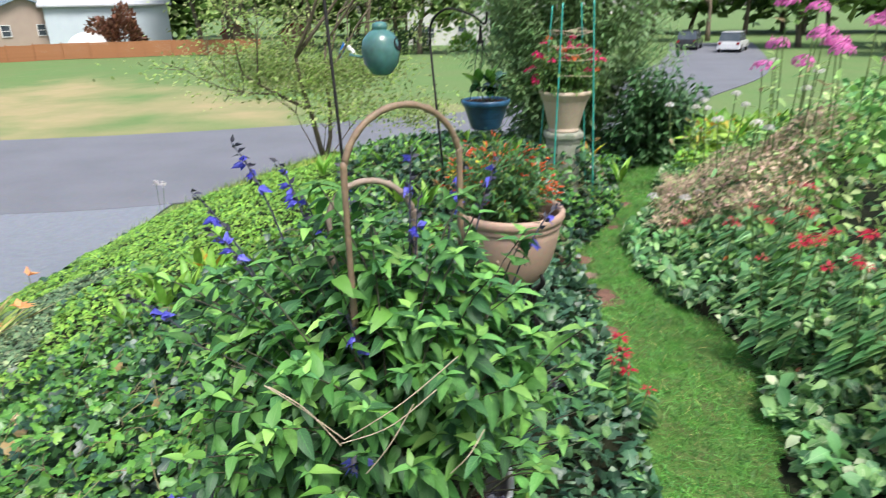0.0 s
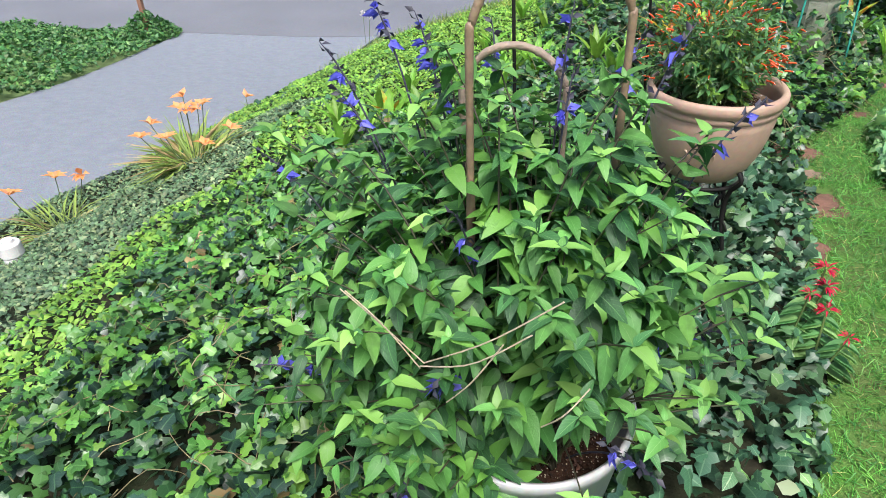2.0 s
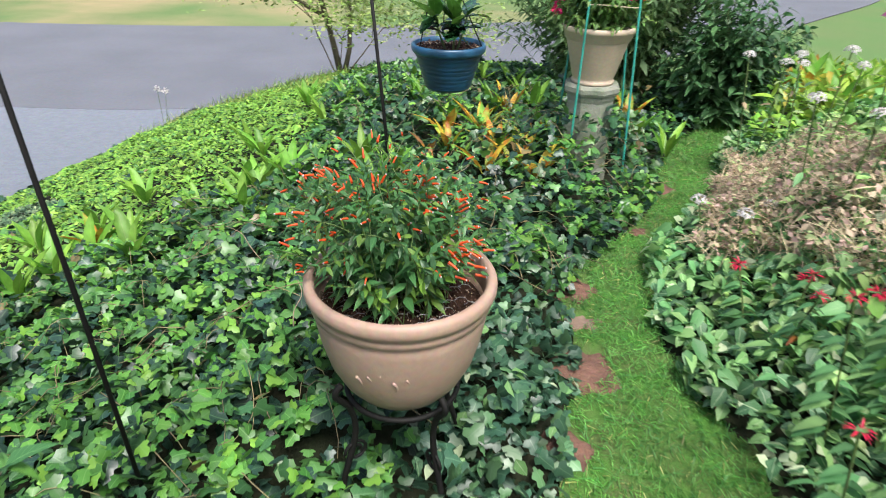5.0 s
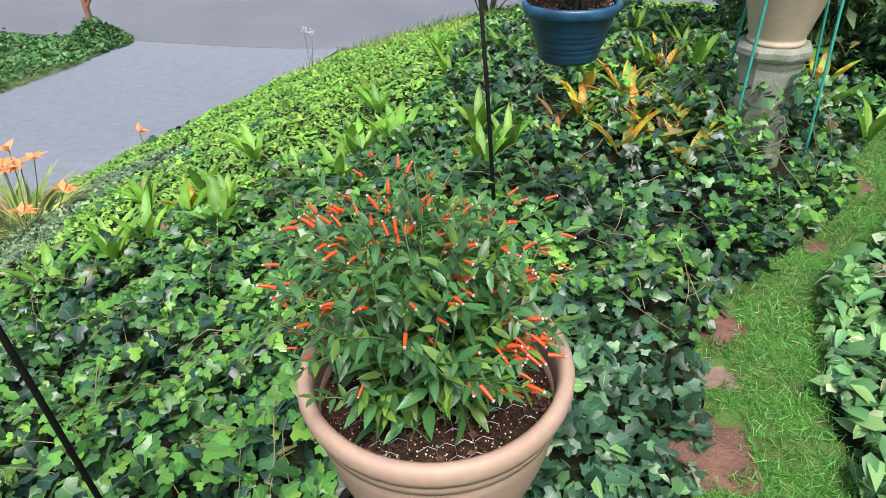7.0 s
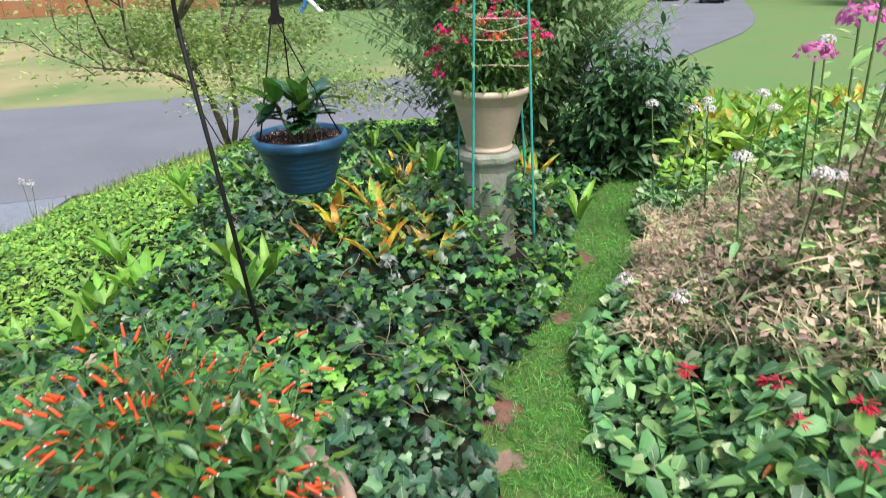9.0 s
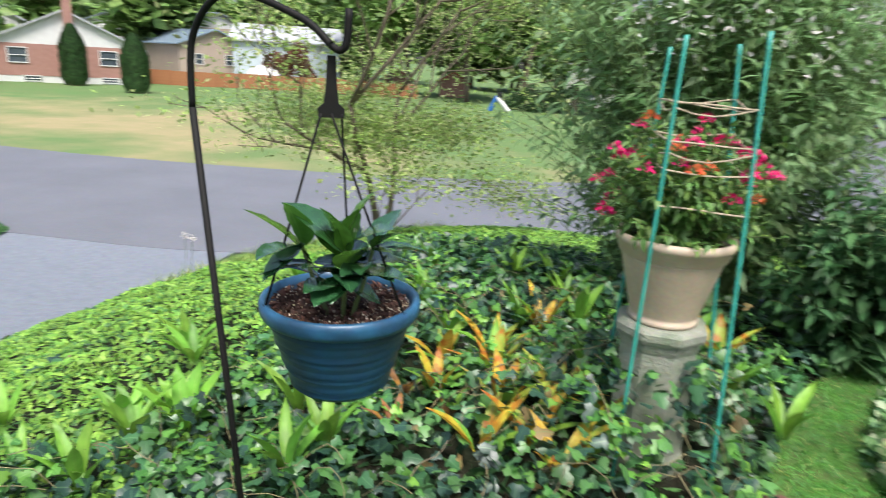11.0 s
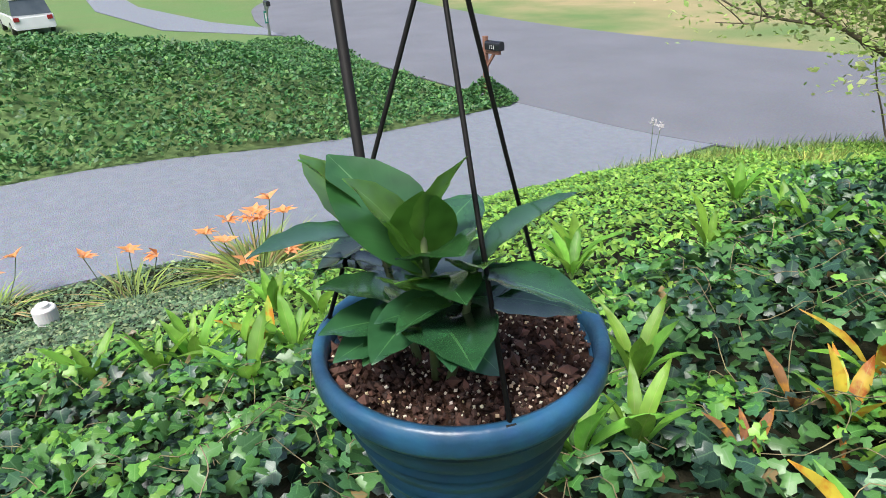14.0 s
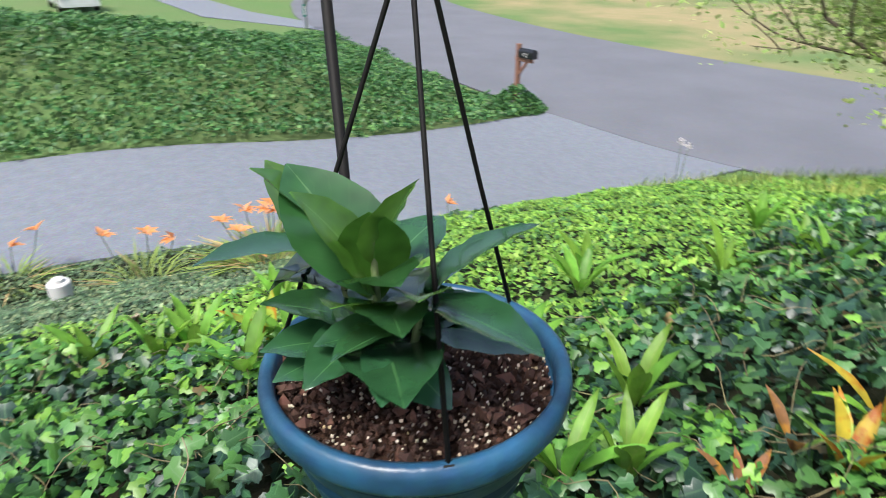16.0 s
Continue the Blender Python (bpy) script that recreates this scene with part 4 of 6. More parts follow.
for x, y, z in [(-0.93, -0.15, 1.12), (-0.82, -0.1, 1.24), (-0.7, -0.1, 1.19), (-0.62, -0.2, 1.14), (-0.31, -0.2, 1.13), (-0.1, -0.1, 1.2), (-0.33, -0.15, 1.24), (0.05, -0.15, 1.08), (-1.15, -0.2, 0.84), (-0.87, -0.2, 1.03), (-0.2, 0.0, 1.16), (-0.55, 0.0, 1.16), (-0.02, -0.62, 0.5), (-0.5, -0.82, 0.42), (0.05, -0.3, 0.62), (-0.98, -0.55, 0.42), (-0.42, -0.75, 0.72), (-0.46, -0.5, 0.93)]:
    tip = np.array([x + 0.36, y + 0.36, z - 0.2])
    root = tip * np.array([0.45, 0.45, 0.35])
    line = bend(root[None], tip[None], 0.03, 8)[0]
    spike = part("flower_spike", tube([tuple(p) for p in line], [0.0025] * 6 + [0.002, 0.001], 5), M["calyx"], salvia)
    end = line[-1] - line[-3]
    end /= np.linalg.norm(end)
    t = np.linspace(0, 1, 16)
    along = line[-1][None] - end[None] * (0.15 * t)[:, None]
    d = rand_dirs(16, 0.5)
    tagged(put_mesh("calyx_whorl", leaves_mesh("calyx_whorl", PETAL, along, d + end * 0.3, rand_dirs(16), 0.022, M["calyx"]), spike), kind="stuff")
    n = int(rng.integers(2, 6))
    at = line[-1][None] - end[None] * (0.04 + 0.1 * rng.random(n))[:, None]
    d = rand_dirs(n, 0.6)
    for p, q in zip(at, d):
        put_mesh("blossom", BLOSSOM, spike, Matrix.Translation(p) @ Vector(q).to_track_quat("Y", "Z").to_matrix().to_4x4(), "deep blue hooded blossom")


def hoop(name, label, material, a, b, top, width, foot, r):
    """A bent cane standing on two feet a and b."""
    a, b = Vector(a), Vector(b)
    mid, half = (a + b) / 2, (b - a) / 2
    pts = [a + (a - mid) * 0.02 - Vector((0, 0, 0.1)), a]
    rise = top - width
    for i in range(1, 4):
        pts.append(Vector((*(mid - half.normalized() * (half.length + (width - half.length) * i / 3)).xy, a.z + (rise - a.z) * i / 3)))
    for i in range(1, 12):
        t = math.pi * i / 12
        pts.append(Vector((*(mid - half.normalized() * width * math.cos(t)).xy, rise + width * math.sin(t))))
    for i in range(3, -1, -1):
        pts.append(Vector((*(mid + half.normalized() * (half.length + (width - half.length) * i / 3)).xy, b.z + (rise - b.z) * i / 3)))
    pts.append(b - Vector((0, 0, 0.1)))
    fine = [tuple(p) for p in spline([tuple(p) for p in pts], 110)]
    radii = [r * (1 + 0.06 * math.sin(i * 0.9)) * (1.2 if i % 16 == 0 else 1.0) for i in range(110)]
    ob = part(name, tube(fine, radii, 10), material, smooth=True)
    return tagged(ob, label, "plant support", "bamboo hoops")


hoop("bamboo_hoop", "tall brown bent bamboo hoop in the white pot", M["bamboo"], (-0.458, -0.418, 0.28), (-0.202, -0.248, 0.28), 1.367, 0.15, 0, 0.0078)
hoop("bamboo_hoop", "short weathered bamboo hoop behind the tall one", M["bamboo_grey"], (-0.54, -0.2, 0.28), (-0.34, -0.17, 0.28), 1.155, 0.112, 0, 0.0082)
bm = bmesh.new()
for pts in ([(-0.566, -0.75, 0.906), (-0.494, -0.755, 0.855), (-0.422, -0.75, 0.785)], [(-0.56, -0.745, 0.9), (-0.49, -0.76, 0.862), (-0.43, -0.75, 0.77)], [(-0.422, -0.75, 0.785), (-0.306, -0.76, 0.875), (-0.199, -0.74, 0.966)], [(-0.43, -0.75, 0.775), (-0.33, -0.77, 0.83), (-0.24, -0.75, 0.9)], [(-0.384, -0.75, 0.704), (-0.33, -0.77, 0.79), (-0.284, -0.75, 0.868)], [(-0.217, -0.75, 0.707), (-0.18, -0.76, 0.76), (-0.15, -0.72, 0.79)]):
    tube([tuple(p) for p in spline(pts, 10)], 0.0013, 6, bm)
tagged(part("twine", bm, M["twine"]), "pale jute twine tied round the salvia stems", "twine")

# terracotta bowl on an iron stand
stand = thing("plant_stand", "black wrought-iron plant stand with scrolled legs", "plant stand", -0.012, 0.94, float(ground_z(-0.012, 0.94)))
bm = bmesh.new()
tube([(0.15 * math.cos(a), 0.15 * math.sin(a), 0.39) for a in np.linspace(0, 2 * math.pi, 33)], 0.008, 6, bm)
part("top_ring", bm, M["black"], stand, smooth=True)
for i in range(4):
    a = radians(45 + 90 * i)
    pts = spline([(0.18, 0, 0.465), (0.2, 0, 0.435), (0.16, 0, 0.375), (0.15, 0, 0.28), (0.19, 0, 0.14), (0.22, 0, 0.0), (0.25, 0, 0.01)], 24)
    leg = part("leg", tube([tuple(p) for p in pts], 0.009, 6), M["black"], stand, m=Matrix.Rotation(a, 4, "Z"), smooth=True)
    scroll = [(0.15 + 0.035 * math.cos(t) * (1 - t / 16), 0, 0.22 + 0.035 * math.sin(t) * (1 - t / 16)) for t in np.linspace(0, 10, 30)]
    part("scroll", tube(scroll, 0.005, 5), M["black"], leg, smooth=True)

bowl = thing("terracotta_pot", "terracotta-coloured plastic bowl pot with rolled rim on the iron stand", "plant pot", -0.012, 0.94, float(ground_z(-0.012, 0.94)) + 0.338)
part("body", lathe([(0.000, 0.065), (0.122, 0.065), (0.133, 0.07), (0.163, 0.11), (0.189, 0.165), (0.206, 0.23), (0.216, 0.29), (0.220, 0.335), (0.209, 0.345), (0.206, 0.3), (0.185, 0.18), (0.156, 0.13), (0.000, 0.12)], 56), M["terra"], bowl, smooth=True)
part("rim", lathe([(0.218, 0.325), (0.226, 0.33), (0.228, 0.345), (0.225, 0.352), (0.234, 0.358), (0.239, 0.372), (0.238, 0.388), (0.232, 0.397), (0.222, 0.399), (0.214, 0.393), (0.209, 0.37), (0.208, 0.33)], 56), M["terra"], bowl, smooth=True)
bm = bmesh.new()
for k in range(5):
    a0 = -1.9 + 0.15 * k
    tube([(0.205 * math.cos(a0 + 0.05 * math.sin(t * 3)) * (0.9 + 0.1 * t), 0.205 * math.sin(a0 + 0.05 * math.sin(t * 3)) * (0.9 + 0.1 * t), 0.17 + 0.05 * t + 0.01 * (k % 3)) for t in np.linspace(0, 1, 7)], 0.004, 5, bm)
part("leaf_relief", bm, M["terra"], bowl, "raised sprig moulded on the front", smooth=True)
potting_top(bowl, 0.205, 0.31, 300, 350)
bm = bmesh.new()
for i in range(-7, 8):
    for j in range(-7, 8):
        x, y = i * 0.026, j * 0.03 + (0.015 if i % 2 else 0)
        if x * x + y * y > 0.19 ** 2 or random.random() < 0.5:
            continue
        hex_p = [(x + 0.0165 * math.cos(radians(60 * k)), y + 0.0165 * math.sin(radians(60 * k)), 0.335 + 0.02 * math.sin(9 * x) * math.cos(8 * y)) for k in range(4)]
        tube(hex_p, 0.0008, 4, bm)
part("wire_mesh", bm, M["chrome"], bowl, "rusty chicken wire over the soil")["kind"] = "stuff"

cigar = thing("cigar_plant", "bushy cigar plant with orange-red tubular flowers", "plant", -0.012, 0.94, float(ground_z(-0.012, 0.94)) + 0.63)
tips, path = bushy(cigar, (0, 0, 0), 0.12, (-0.05, 0.02, 0.2), (0.29, 0.27, 0.25), 110, 11, LANCE, 0.052, M["cuphea"], M["stem"], droop=0.12, stem_r=0.0018, low=0.2, shell=0.6)
n = 240
i = rng.integers(0, len(tips), n)
k = rng.integers(4, 7, n)
at = path[i, k] + 0.012 * rng.normal(size=(n, 3))
at[:26] = np.array([0.16, -0.02, 0.205]) + 0.022 * rng.normal(size=(26, 3))
d = at - np.array([-0.07, 0.02, 0.2])
d[:, 2] *= 0.3
d = d / np.linalg.norm(d, axis=1, keepdims=True) + 0.5 * rand_dirs(n)
d /= np.linalg.norm(d, axis=1, keepdims=True)
v, f = many_tubes([[(0, 0, 0), (0, 0.013, 0.001), (0, 0.025, 0.0)]], 0.0037, 6)
v2, f2 = many_tubes([[(0, 0.025, 0.0), (0, 0.0262, 0), (0, 0.0274, 0)]], 0.0029, 6)
flower = mesh_from("flower", np.concatenate([v, v2]), np.concatenate([f, f2 + len(v)]), M["petal_orange"], smooth=True)
flower.materials.append(M["petal_white"])
flower.polygons.foreach_set("material_index", np.array([0] * len(f) + [1] * len(f2), np.int32))
for p, q in zip(at, d):
    k = random.uniform(0.7, 1.05)
    put_mesh("flower", flower, cigar, Matrix.Translation(p) @ Vector(q).to_track_quat("Y", "Z").to_matrix().to_4x4() @ Matrix.Diagonal((k, k, k, 1)))

# ---- shepherd hooks ----
def arch(a, top, b, m=26):
    return [tuple(p) for p in spline([a, (a[0] + (top[0] - a[0]) * 0.12, a[1] + (top[1] - a[1]) * 0.12, a[2] * 0.35 + top[2] * 0.65), top, (b[0] * 0.7 + top[0] * 0.3, b[1] * 0.7 + top[1] * 0.3, b[2] * 0.45 + top[2] * 0.55), b], m)]


hook = thing("shepherd_hook", "black iron shepherd hook holding the blue hanging basket", "garden hook", -0.331, 2.246, float(ground_z(-0.331, 2.246)))
z0 = float(ground_z(-0.331, 2.246))
part("pole", tube([(0, 0, -0.1), (-0.055, -0.002, 0.7), (-0.108, -0.008, 1.36 - z0)], [0.0078, 0.0074, 0.0072], 10), M["black"], hook, smooth=True)
curve = arch((-0.108, -0.008, 1.36), (0.0, -0.035, 1.565), (0.2, -0.036, 1.485))
curve += [tuple(p) for p in spline([(0.2, -0.036, 1.485), (0.215, -0.036, 1.478), (0.228, -0.036, 1.49), (0.232, -0.036, 1.545)], 10)]
part("arm", tube([(x, y, z - z0) for x, y, z in curve], 0.0065, 10), M["black"], hook, smooth=True)

hook = thing("shepherd_hook", "black iron shepherd hook holding the teal birdhouse", "garden hook", -0.652, 0.662, float(ground_z(-0.652, 0.662)))
z0 = float(ground_z(-0.652, 0.662))
part("pole", tube([(0, 0, -0.1 - z0), (-0.025, -0.008, 0.8 - z0), (-0.055, -0.016, 1.68 - z0)], 0.0062, 10), M["black"], hook, smooth=True)
curve = arch((-0.055, -0.016, 1.68), (0.03, -0.13, 1.84), (0.17, -0.3, 1.73))
curve += [tuple(p) for p in spline([(0.17, -0.3, 1.73), (0.182, -0.312, 1.72), (0.195, -0.325, 1.735), (0.2, -0.33, 1.78)], 10)]
part("arm", tube([(x, y, z - z0) for x, y, z in curve], 0.0062, 10), M["black"], hook, smooth=True)

jar = thing("birdhouse", "round teal glazed ceramic birdhouse with dark entrance hole", "birdhouse", -0.468, 0.346, 1.37, 0)
part("body", lathe([(0.0, 0.0), (0.025, 0.0), (0.035, 0.006), (0.055, 0.035), (0.063, 0.075), (0.057, 0.108), (0.038, 0.13), (0.022, 0.138)], 36), M["teal"], jar, smooth=True)
part("lid", lathe([(0.02, 0.136), (0.024, 0.14), (0.025, 0.15), (0.02, 0.158), (0.008, 0.162), (0.0, 0.162)], 24), M["teal"], jar, smooth=True)
bm = lathe([(0.0, 0.0), (0.019, 0.0), (0.021, 0.003), (0.019, 0.006), (0.016, 0.003), (0.0, 0.003)], 24)
face = Vector((0.95, -0.3, 0.25)).normalized()
part("entrance", bm, M["black"], jar, "dark round entrance hole", m=Matrix.Translation(Vector((0, 0, 0.078)) + face * 0.058) @ face.to_track_quat("Z", "Y").to_matrix().to_4x4(), smooth=True)
part("wire", tube([(0, 0, 0.16), (0.0, 0, 0.25), (-0.006, 0.0, 0.352)], 0.0012, 6), M["black"], jar)
bm = bmesh.new()
tube([(-0.06, -0.005, 0.055), (-0.1, -0.015, 0.065)], 0.004, 6, bm)
part("perch", bm, M["teal"], jar)

# blue hanging basket
basket = thing("hanging_basket", "dark blue ribbed plastic hanging pot with black cords", "hanging basket", -0.105, 2.203, 0.864)
prof = [(0.0, 0.0), (0.083, 0.0), (0.088, 0.006)]
for i in range(1, 23):
    t = i / 22
    prof.append((0.09 + 0.043 * t + 0.0016 * math.sin(i * 2.2) + (0.0015 if i % 2 else -0.001), 0.005 + 0.135 * t))
prof += [(0.135, 0.144), (0.132, 0.159), (0.127, 0.144), (0.083, 0.02), (0.0, 0.02)]
part("body", lathe(prof, 56), M["blue"], basket, smooth=True)
part("rim", lathe([(0.134, 0.143), (0.142, 0.145), (0.148, 0.154), (0.149, 0.168), (0.147, 0.176), (0.141, 0.179), (0.135, 0.176), (0.133, 0.16), (0.133, 0.145)], 56), M["blue_rim"], basket, "lighter worn blue rim", smooth=True)
potting_top(basket, 0.133, 0.152, 520, 300)
HANG = Vector((-0.03, 0.016, 0.507))
for a, off in ((radians(227), -0.018), (radians(346), 0.0), (radians(109), 0.018)):
    top = HANG + Vector((0.82 * off, 0.57 * off, 0))
    foot = Vector((0.141 * math.cos(a), 0.141 * math.sin(a), 0.176))
    cord = part("cord", tube([tuple(foot), tuple(foot.lerp(top, 0.5) + Vector((0, 0, -0.004))), tuple(foot.lerp(top, 0.97)), tuple(top)], 0.0023, 6), M["black"], basket, smooth=True)
    part("clip", box(0.008, 0.012, 0.024, 0, 0, 0, 0.002), M["black"], cord, m=Matrix.Translation(foot + Vector((0, 0, -0.022))) @ Matrix.Rotation(a, 4, "Z"))
bm = bmesh.new()
tri = [(-0.022, 0.5), (0.022, 0.5), (0.024, 0.515), (0.013, 0.525), (0.009, 0.56), (0.007, 0.605), (-0.007, 0.605), (-0.009, 0.56), (-0.013, 0.525), (-0.024, 0.515)]
f = bm.faces.new([bm.verts.new((-0.03 + x, 0, z)) for x, z in tri])
e = bmesh.ops.extrude_face_region(bm, geom=[f])
bmesh.ops.translate(bm, verts=[v for v in e["geom"] if isinstance(v, bmesh.types.BMVert)], vec=(0, 0.006, 0))
part("hanger", bm, M["black"], basket, m=Matrix.Translation((-0.03, 0.016, 0)) @ Matrix.Rotation(radians(35), 4, "Z") @ Matrix.Translation((0.03, 0, 0)))

# the glossy plant in it, each large leaf a part
glossy = thing("tropical_plant", "young plant with large glossy dark green leaves", "plant", -0.085, 2.165, 1.016)
GLOSSY = []
for w, fold, droop, peak in ((0.54, 0.16, 0.18, 0.48), (0.64, 0.1, 0.28, 0.5)):
    v, f, uv = blade_shape(w, fold, droop, 10, peak, 0.012)
    GLOSSY.append([mesh_from("leaf", v, f, M[k], uv, True) for k in ("glossy", "glossy_young")])


def place_leaf(parent, mesh, base, d, size, lift, twist):
    """One leaf from base along d, its blade lifted to make up for the sag of its tip."""
    d = d.normalized()
    side = d.cross(Vector((0, 0, 1))).normalized()
    d.rotate(Matrix.Rotation(lift, 3, side))
    side.rotate(Matrix.Rotation(twist, 3, d))
    put_mesh("leaf", mesh, parent, Matrix.Translation(base) @ Matrix((side, d, side.cross(d))).transposed().to_4x4() @ Matrix.Diagonal((size, size, size, 1)))


NODES = [(-0.07, -0.02, 0.135), (0.015, -0.012, 0.16), (0.055, 0.012, 0.14), (0.0, -0.005, 0.09)]
for x, y, z in NODES[:3]:
    part("stem", tube([(x * 0.15, y * 0.15, -0.03), (x * 0.7, y * 0.7, z * 0.5), (x, y, z)], [0.005, 0.004, 0.003], 7), M["stem"], glossy, smooth=True)
# leaves: shoot, tip, 1 for a young leaf
for k, (node, x, y, z, young) in enumerate([
    (0, -0.085, -0.14, 0.135, 0), (1, -0.085, -0.06, 0.21, 0), (1, 0.055, 0.01, 0.235, 1), (1, 0.0, -0.07, 0.215, 1), (0, -0.055, -0.085, 0.22, 1), (0, -0.17, -0.04, 0.19, 1),
    (2, 0.06, 0.11, 0.185, 0), (1, 0.035, -0.03, 0.21, 1), (2, 0.12, -0.02, 0.178, 1), (3, 0.13, -0.035, 0.105, 0), (3, 0.06, -0.085, 0.085, 0), (3, 0.0, -0.1, 0.055, 0), (2, 0.14, 0.07, 0.12, 0), (2, 0.1, 0.09, 0.09, 0), (0, -0.11, -0.08, 0.075, 0), (3, 0.045, 0.02, 0.035, 0)]):
    a, b = Vector(NODES[node]) * (0.75 if k % 2 else 0.95), Vector((x, y, z))
    sag = (0.18, 0.28)[k % 2]
    place_leaf(glossy, GLOSSY[k % 2][young], a, b - a, max(0.085, (b - a).length) / math.hypot(1, sag), math.atan(sag), random.uniform(-0.45, 0.45))
for k in range(24):
    node = Vector(NODES[k % 4]) * random.uniform(0.5, 0.95)
    a, el = k * 2.4 + random.uniform(-0.3, 0.3), random.uniform(-0.35, 0.5) + (0.35 if k % 4 == 1 else 0)
    d = Vector((math.cos(a) * math.cos(el), math.sin(a) * math.cos(el), math.sin(el)))
    place_leaf(glossy, GLOSSY[k % 2][1 if el > 0.6 else 0], node, d, random.uniform(0.07, 0.105), 0.2, random.uniform(-0.3, 0.3))


# ---- urn on a pedestal, lantana, stakes ----
ped = thing("pedestal", "mossy grey octagonal concrete pedestal under the urn", "pedestal", 0.56, 3.55, float(ground_z(0.56, 3.55)))
for name, prof in (("cap", [(0.0, 0.545), (0.165, 0.545), (0.172, 0.56), (0.172, 0.585), (0.16, 0.6), (0.0, 0.6)]), ("shaft", [(0.0, 0.0), (0.16, 0.0), (0.16, 0.07), (0.15, 0.09), (0.145, 0.5), (0.152, 0.52), (0.155, 0.546), (0.0, 0.546)])):
    part(name, lathe(prof, 8), M["concrete"], ped, m=Matrix.Rotation(radians(22.5), 4, "Z"))
urn = thing("urn_planter", "cream resin planter with stepped rim on the pedestal", "plant pot", 0.56, 3.55, float(ground_z(0.56, 3.55)) + 0.6)
part("body", lathe([(0.0, 0.0), (0.12, 0.0), (0.126, 0.006), (0.126, 0.018), (0.12, 0.022), (0.122, 0.035), (0.128, 0.05), (0.178, 0.24), (0.186, 0.262), (0.175, 0.26), (0.12, 0.05), (0.0, 0.05)], 48), M["cream"], urn, smooth=True)
part("rim", lathe([(0.182, 0.25), (0.19, 0.256), (0.19, 0.268), (0.197, 0.272), (0.198, 0.29), (0.207, 0.296), (0.212, 0.31), (0.21, 0.325), (0.2, 0.33), (0.19, 0.325), (0.184, 0.26)], 48), M["cream"], urn, smooth=True)
potting_top(urn, 0.185, 0.285, 60, 60)
lant = thing("lantana", "lantana with magenta and orange flower heads", "plant", 0.56, 3.55, float(ground_z(0.56, 3.55)) + 0.87)
tips, path = bushy(lant, (0, 0, 0), 0.09, (0.0, 0.0, 0.15), (0.33, 0.28, 0.32), 140, 8, OVATE, 0.058, M["lantana"], M["stem"], droop=0.2, low=0.2, shell=0.75)
heads = tips[rng.permutation(len(tips))[:40]] + np.array([0, 0, 0.02])
hd = rand_dirs(26)
hd[:, 2] = np.abs(hd[:, 2])
HEADS = [leaves_mesh("flower_head", PETAL, hd * 0.016, hd, np.roll(hd, 1, 1) + 0.2, 0.019, M[k]) for k in ("petal_red_pink", "petal_coral")]
for p in heads:
    put_mesh("flower_head", HEADS[random.random() < 0.28], lant, Matrix.Translation(p) @ Matrix.Rotation(random.uniform(0, 6), 4, "Z"))
for x0, y0, x1, y1, zt in [(0.46, 3.32, 0.484, 3.34, 1.59), (0.80, 3.32, 0.717, 3.36, 1.61), (0.37, 3.8, 0.454, 3.75, 1.57), (0.82, 3.8, 0.685, 3.75, 1.59)]:
    g = float(ground_z(x0, y0))
    ridged = [0.0062 * (1 + 0.12 * (i % 2)) for i in range(40)]
    tagged(part("garden_stake", tube([(x0 + (x1 - x0) * t, y0 + (y1 - y0) * t, g - 0.08 + (zt - g + 0.08) * t) for t in np.linspace(0, 1, 40)], ridged, 8), M["stake"], smooth=True), "green plastic-coated garden stake beside the urn", "garden stake", "stakes round the urn")
for k, (zz, dz) in enumerate([(1.39, 0.01), (1.375, -0.012), (1.27, 0.008), (1.235, -0.015), (1.18, 0.0), (1.06, 0.01)]):
    t = zz / 1.6
    ring = [(0.46 + 0.024 * t, 3.32 + 0.02 * t), (0.80 - 0.083 * t, 3.32 + 0.04 * t), (0.82 - 0.135 * t, 3.8 - 0.05 * t), (0.37 + 0.084 * t, 3.8 - 0.05 * t)]
    pts = []
    for a, b in zip(ring, ring[1:] + ring[:1]):
        for s in np.linspace(0, 1, 5)[:-1]:
            pts.append((a[0] + (b[0] - a[0]) * s, a[1] + (b[1] - a[1]) * s, zz + dz * math.sin(len(pts)) - 0.01 * math.sin(math.pi * s)))
    if k == 5:
        pts = pts[:6]
    else:
        pts.append(pts[0])
    tagged(part("twine", tube(pts, 0.003, 6), M["twine"]), "pale jute twine wound round the green stakes", "twine", "twine bands")


# ---- plants in the bed ----
def broad_clump(x, y, label, material, count=7, length=0.2, lean=0.5, group="broad-leaved clumps"):
    """A clump of upright broad leaves, each leaf a part."""
    z = float(ground_z(x, y)) + 0.1
    ob = thing("leaf_clump", label, "plant", x, y, z, random.uniform(0, 360), group)
    mesh = CLUMP[material]
    for k in range(count):
        a = k * 2.39 + random.uniform(-0.4, 0.4)
        l = lean * random.uniform(0.25, 1.1)
        d = Vector((math.cos(a) * l, math.sin(a) * l, 1)).normalized()
        out = Vector((math.cos(a), math.sin(a), 0))
        xax = d.cross(-out + Vector((0, 0, 0.3))).normalized()
        m = Matrix((xax, d, xax.cross(d))).transposed().to_4x4()
        s = length * random.uniform(0.65, 1.15)
        put_mesh("leaf", mesh[k % len(mesh)], ob, Matrix.Translation((0.02 * math.cos(a), 0.02 * math.sin(a), 0)) @ m @ Matrix.Diagonal((s, s, s, 1)))
    return ob


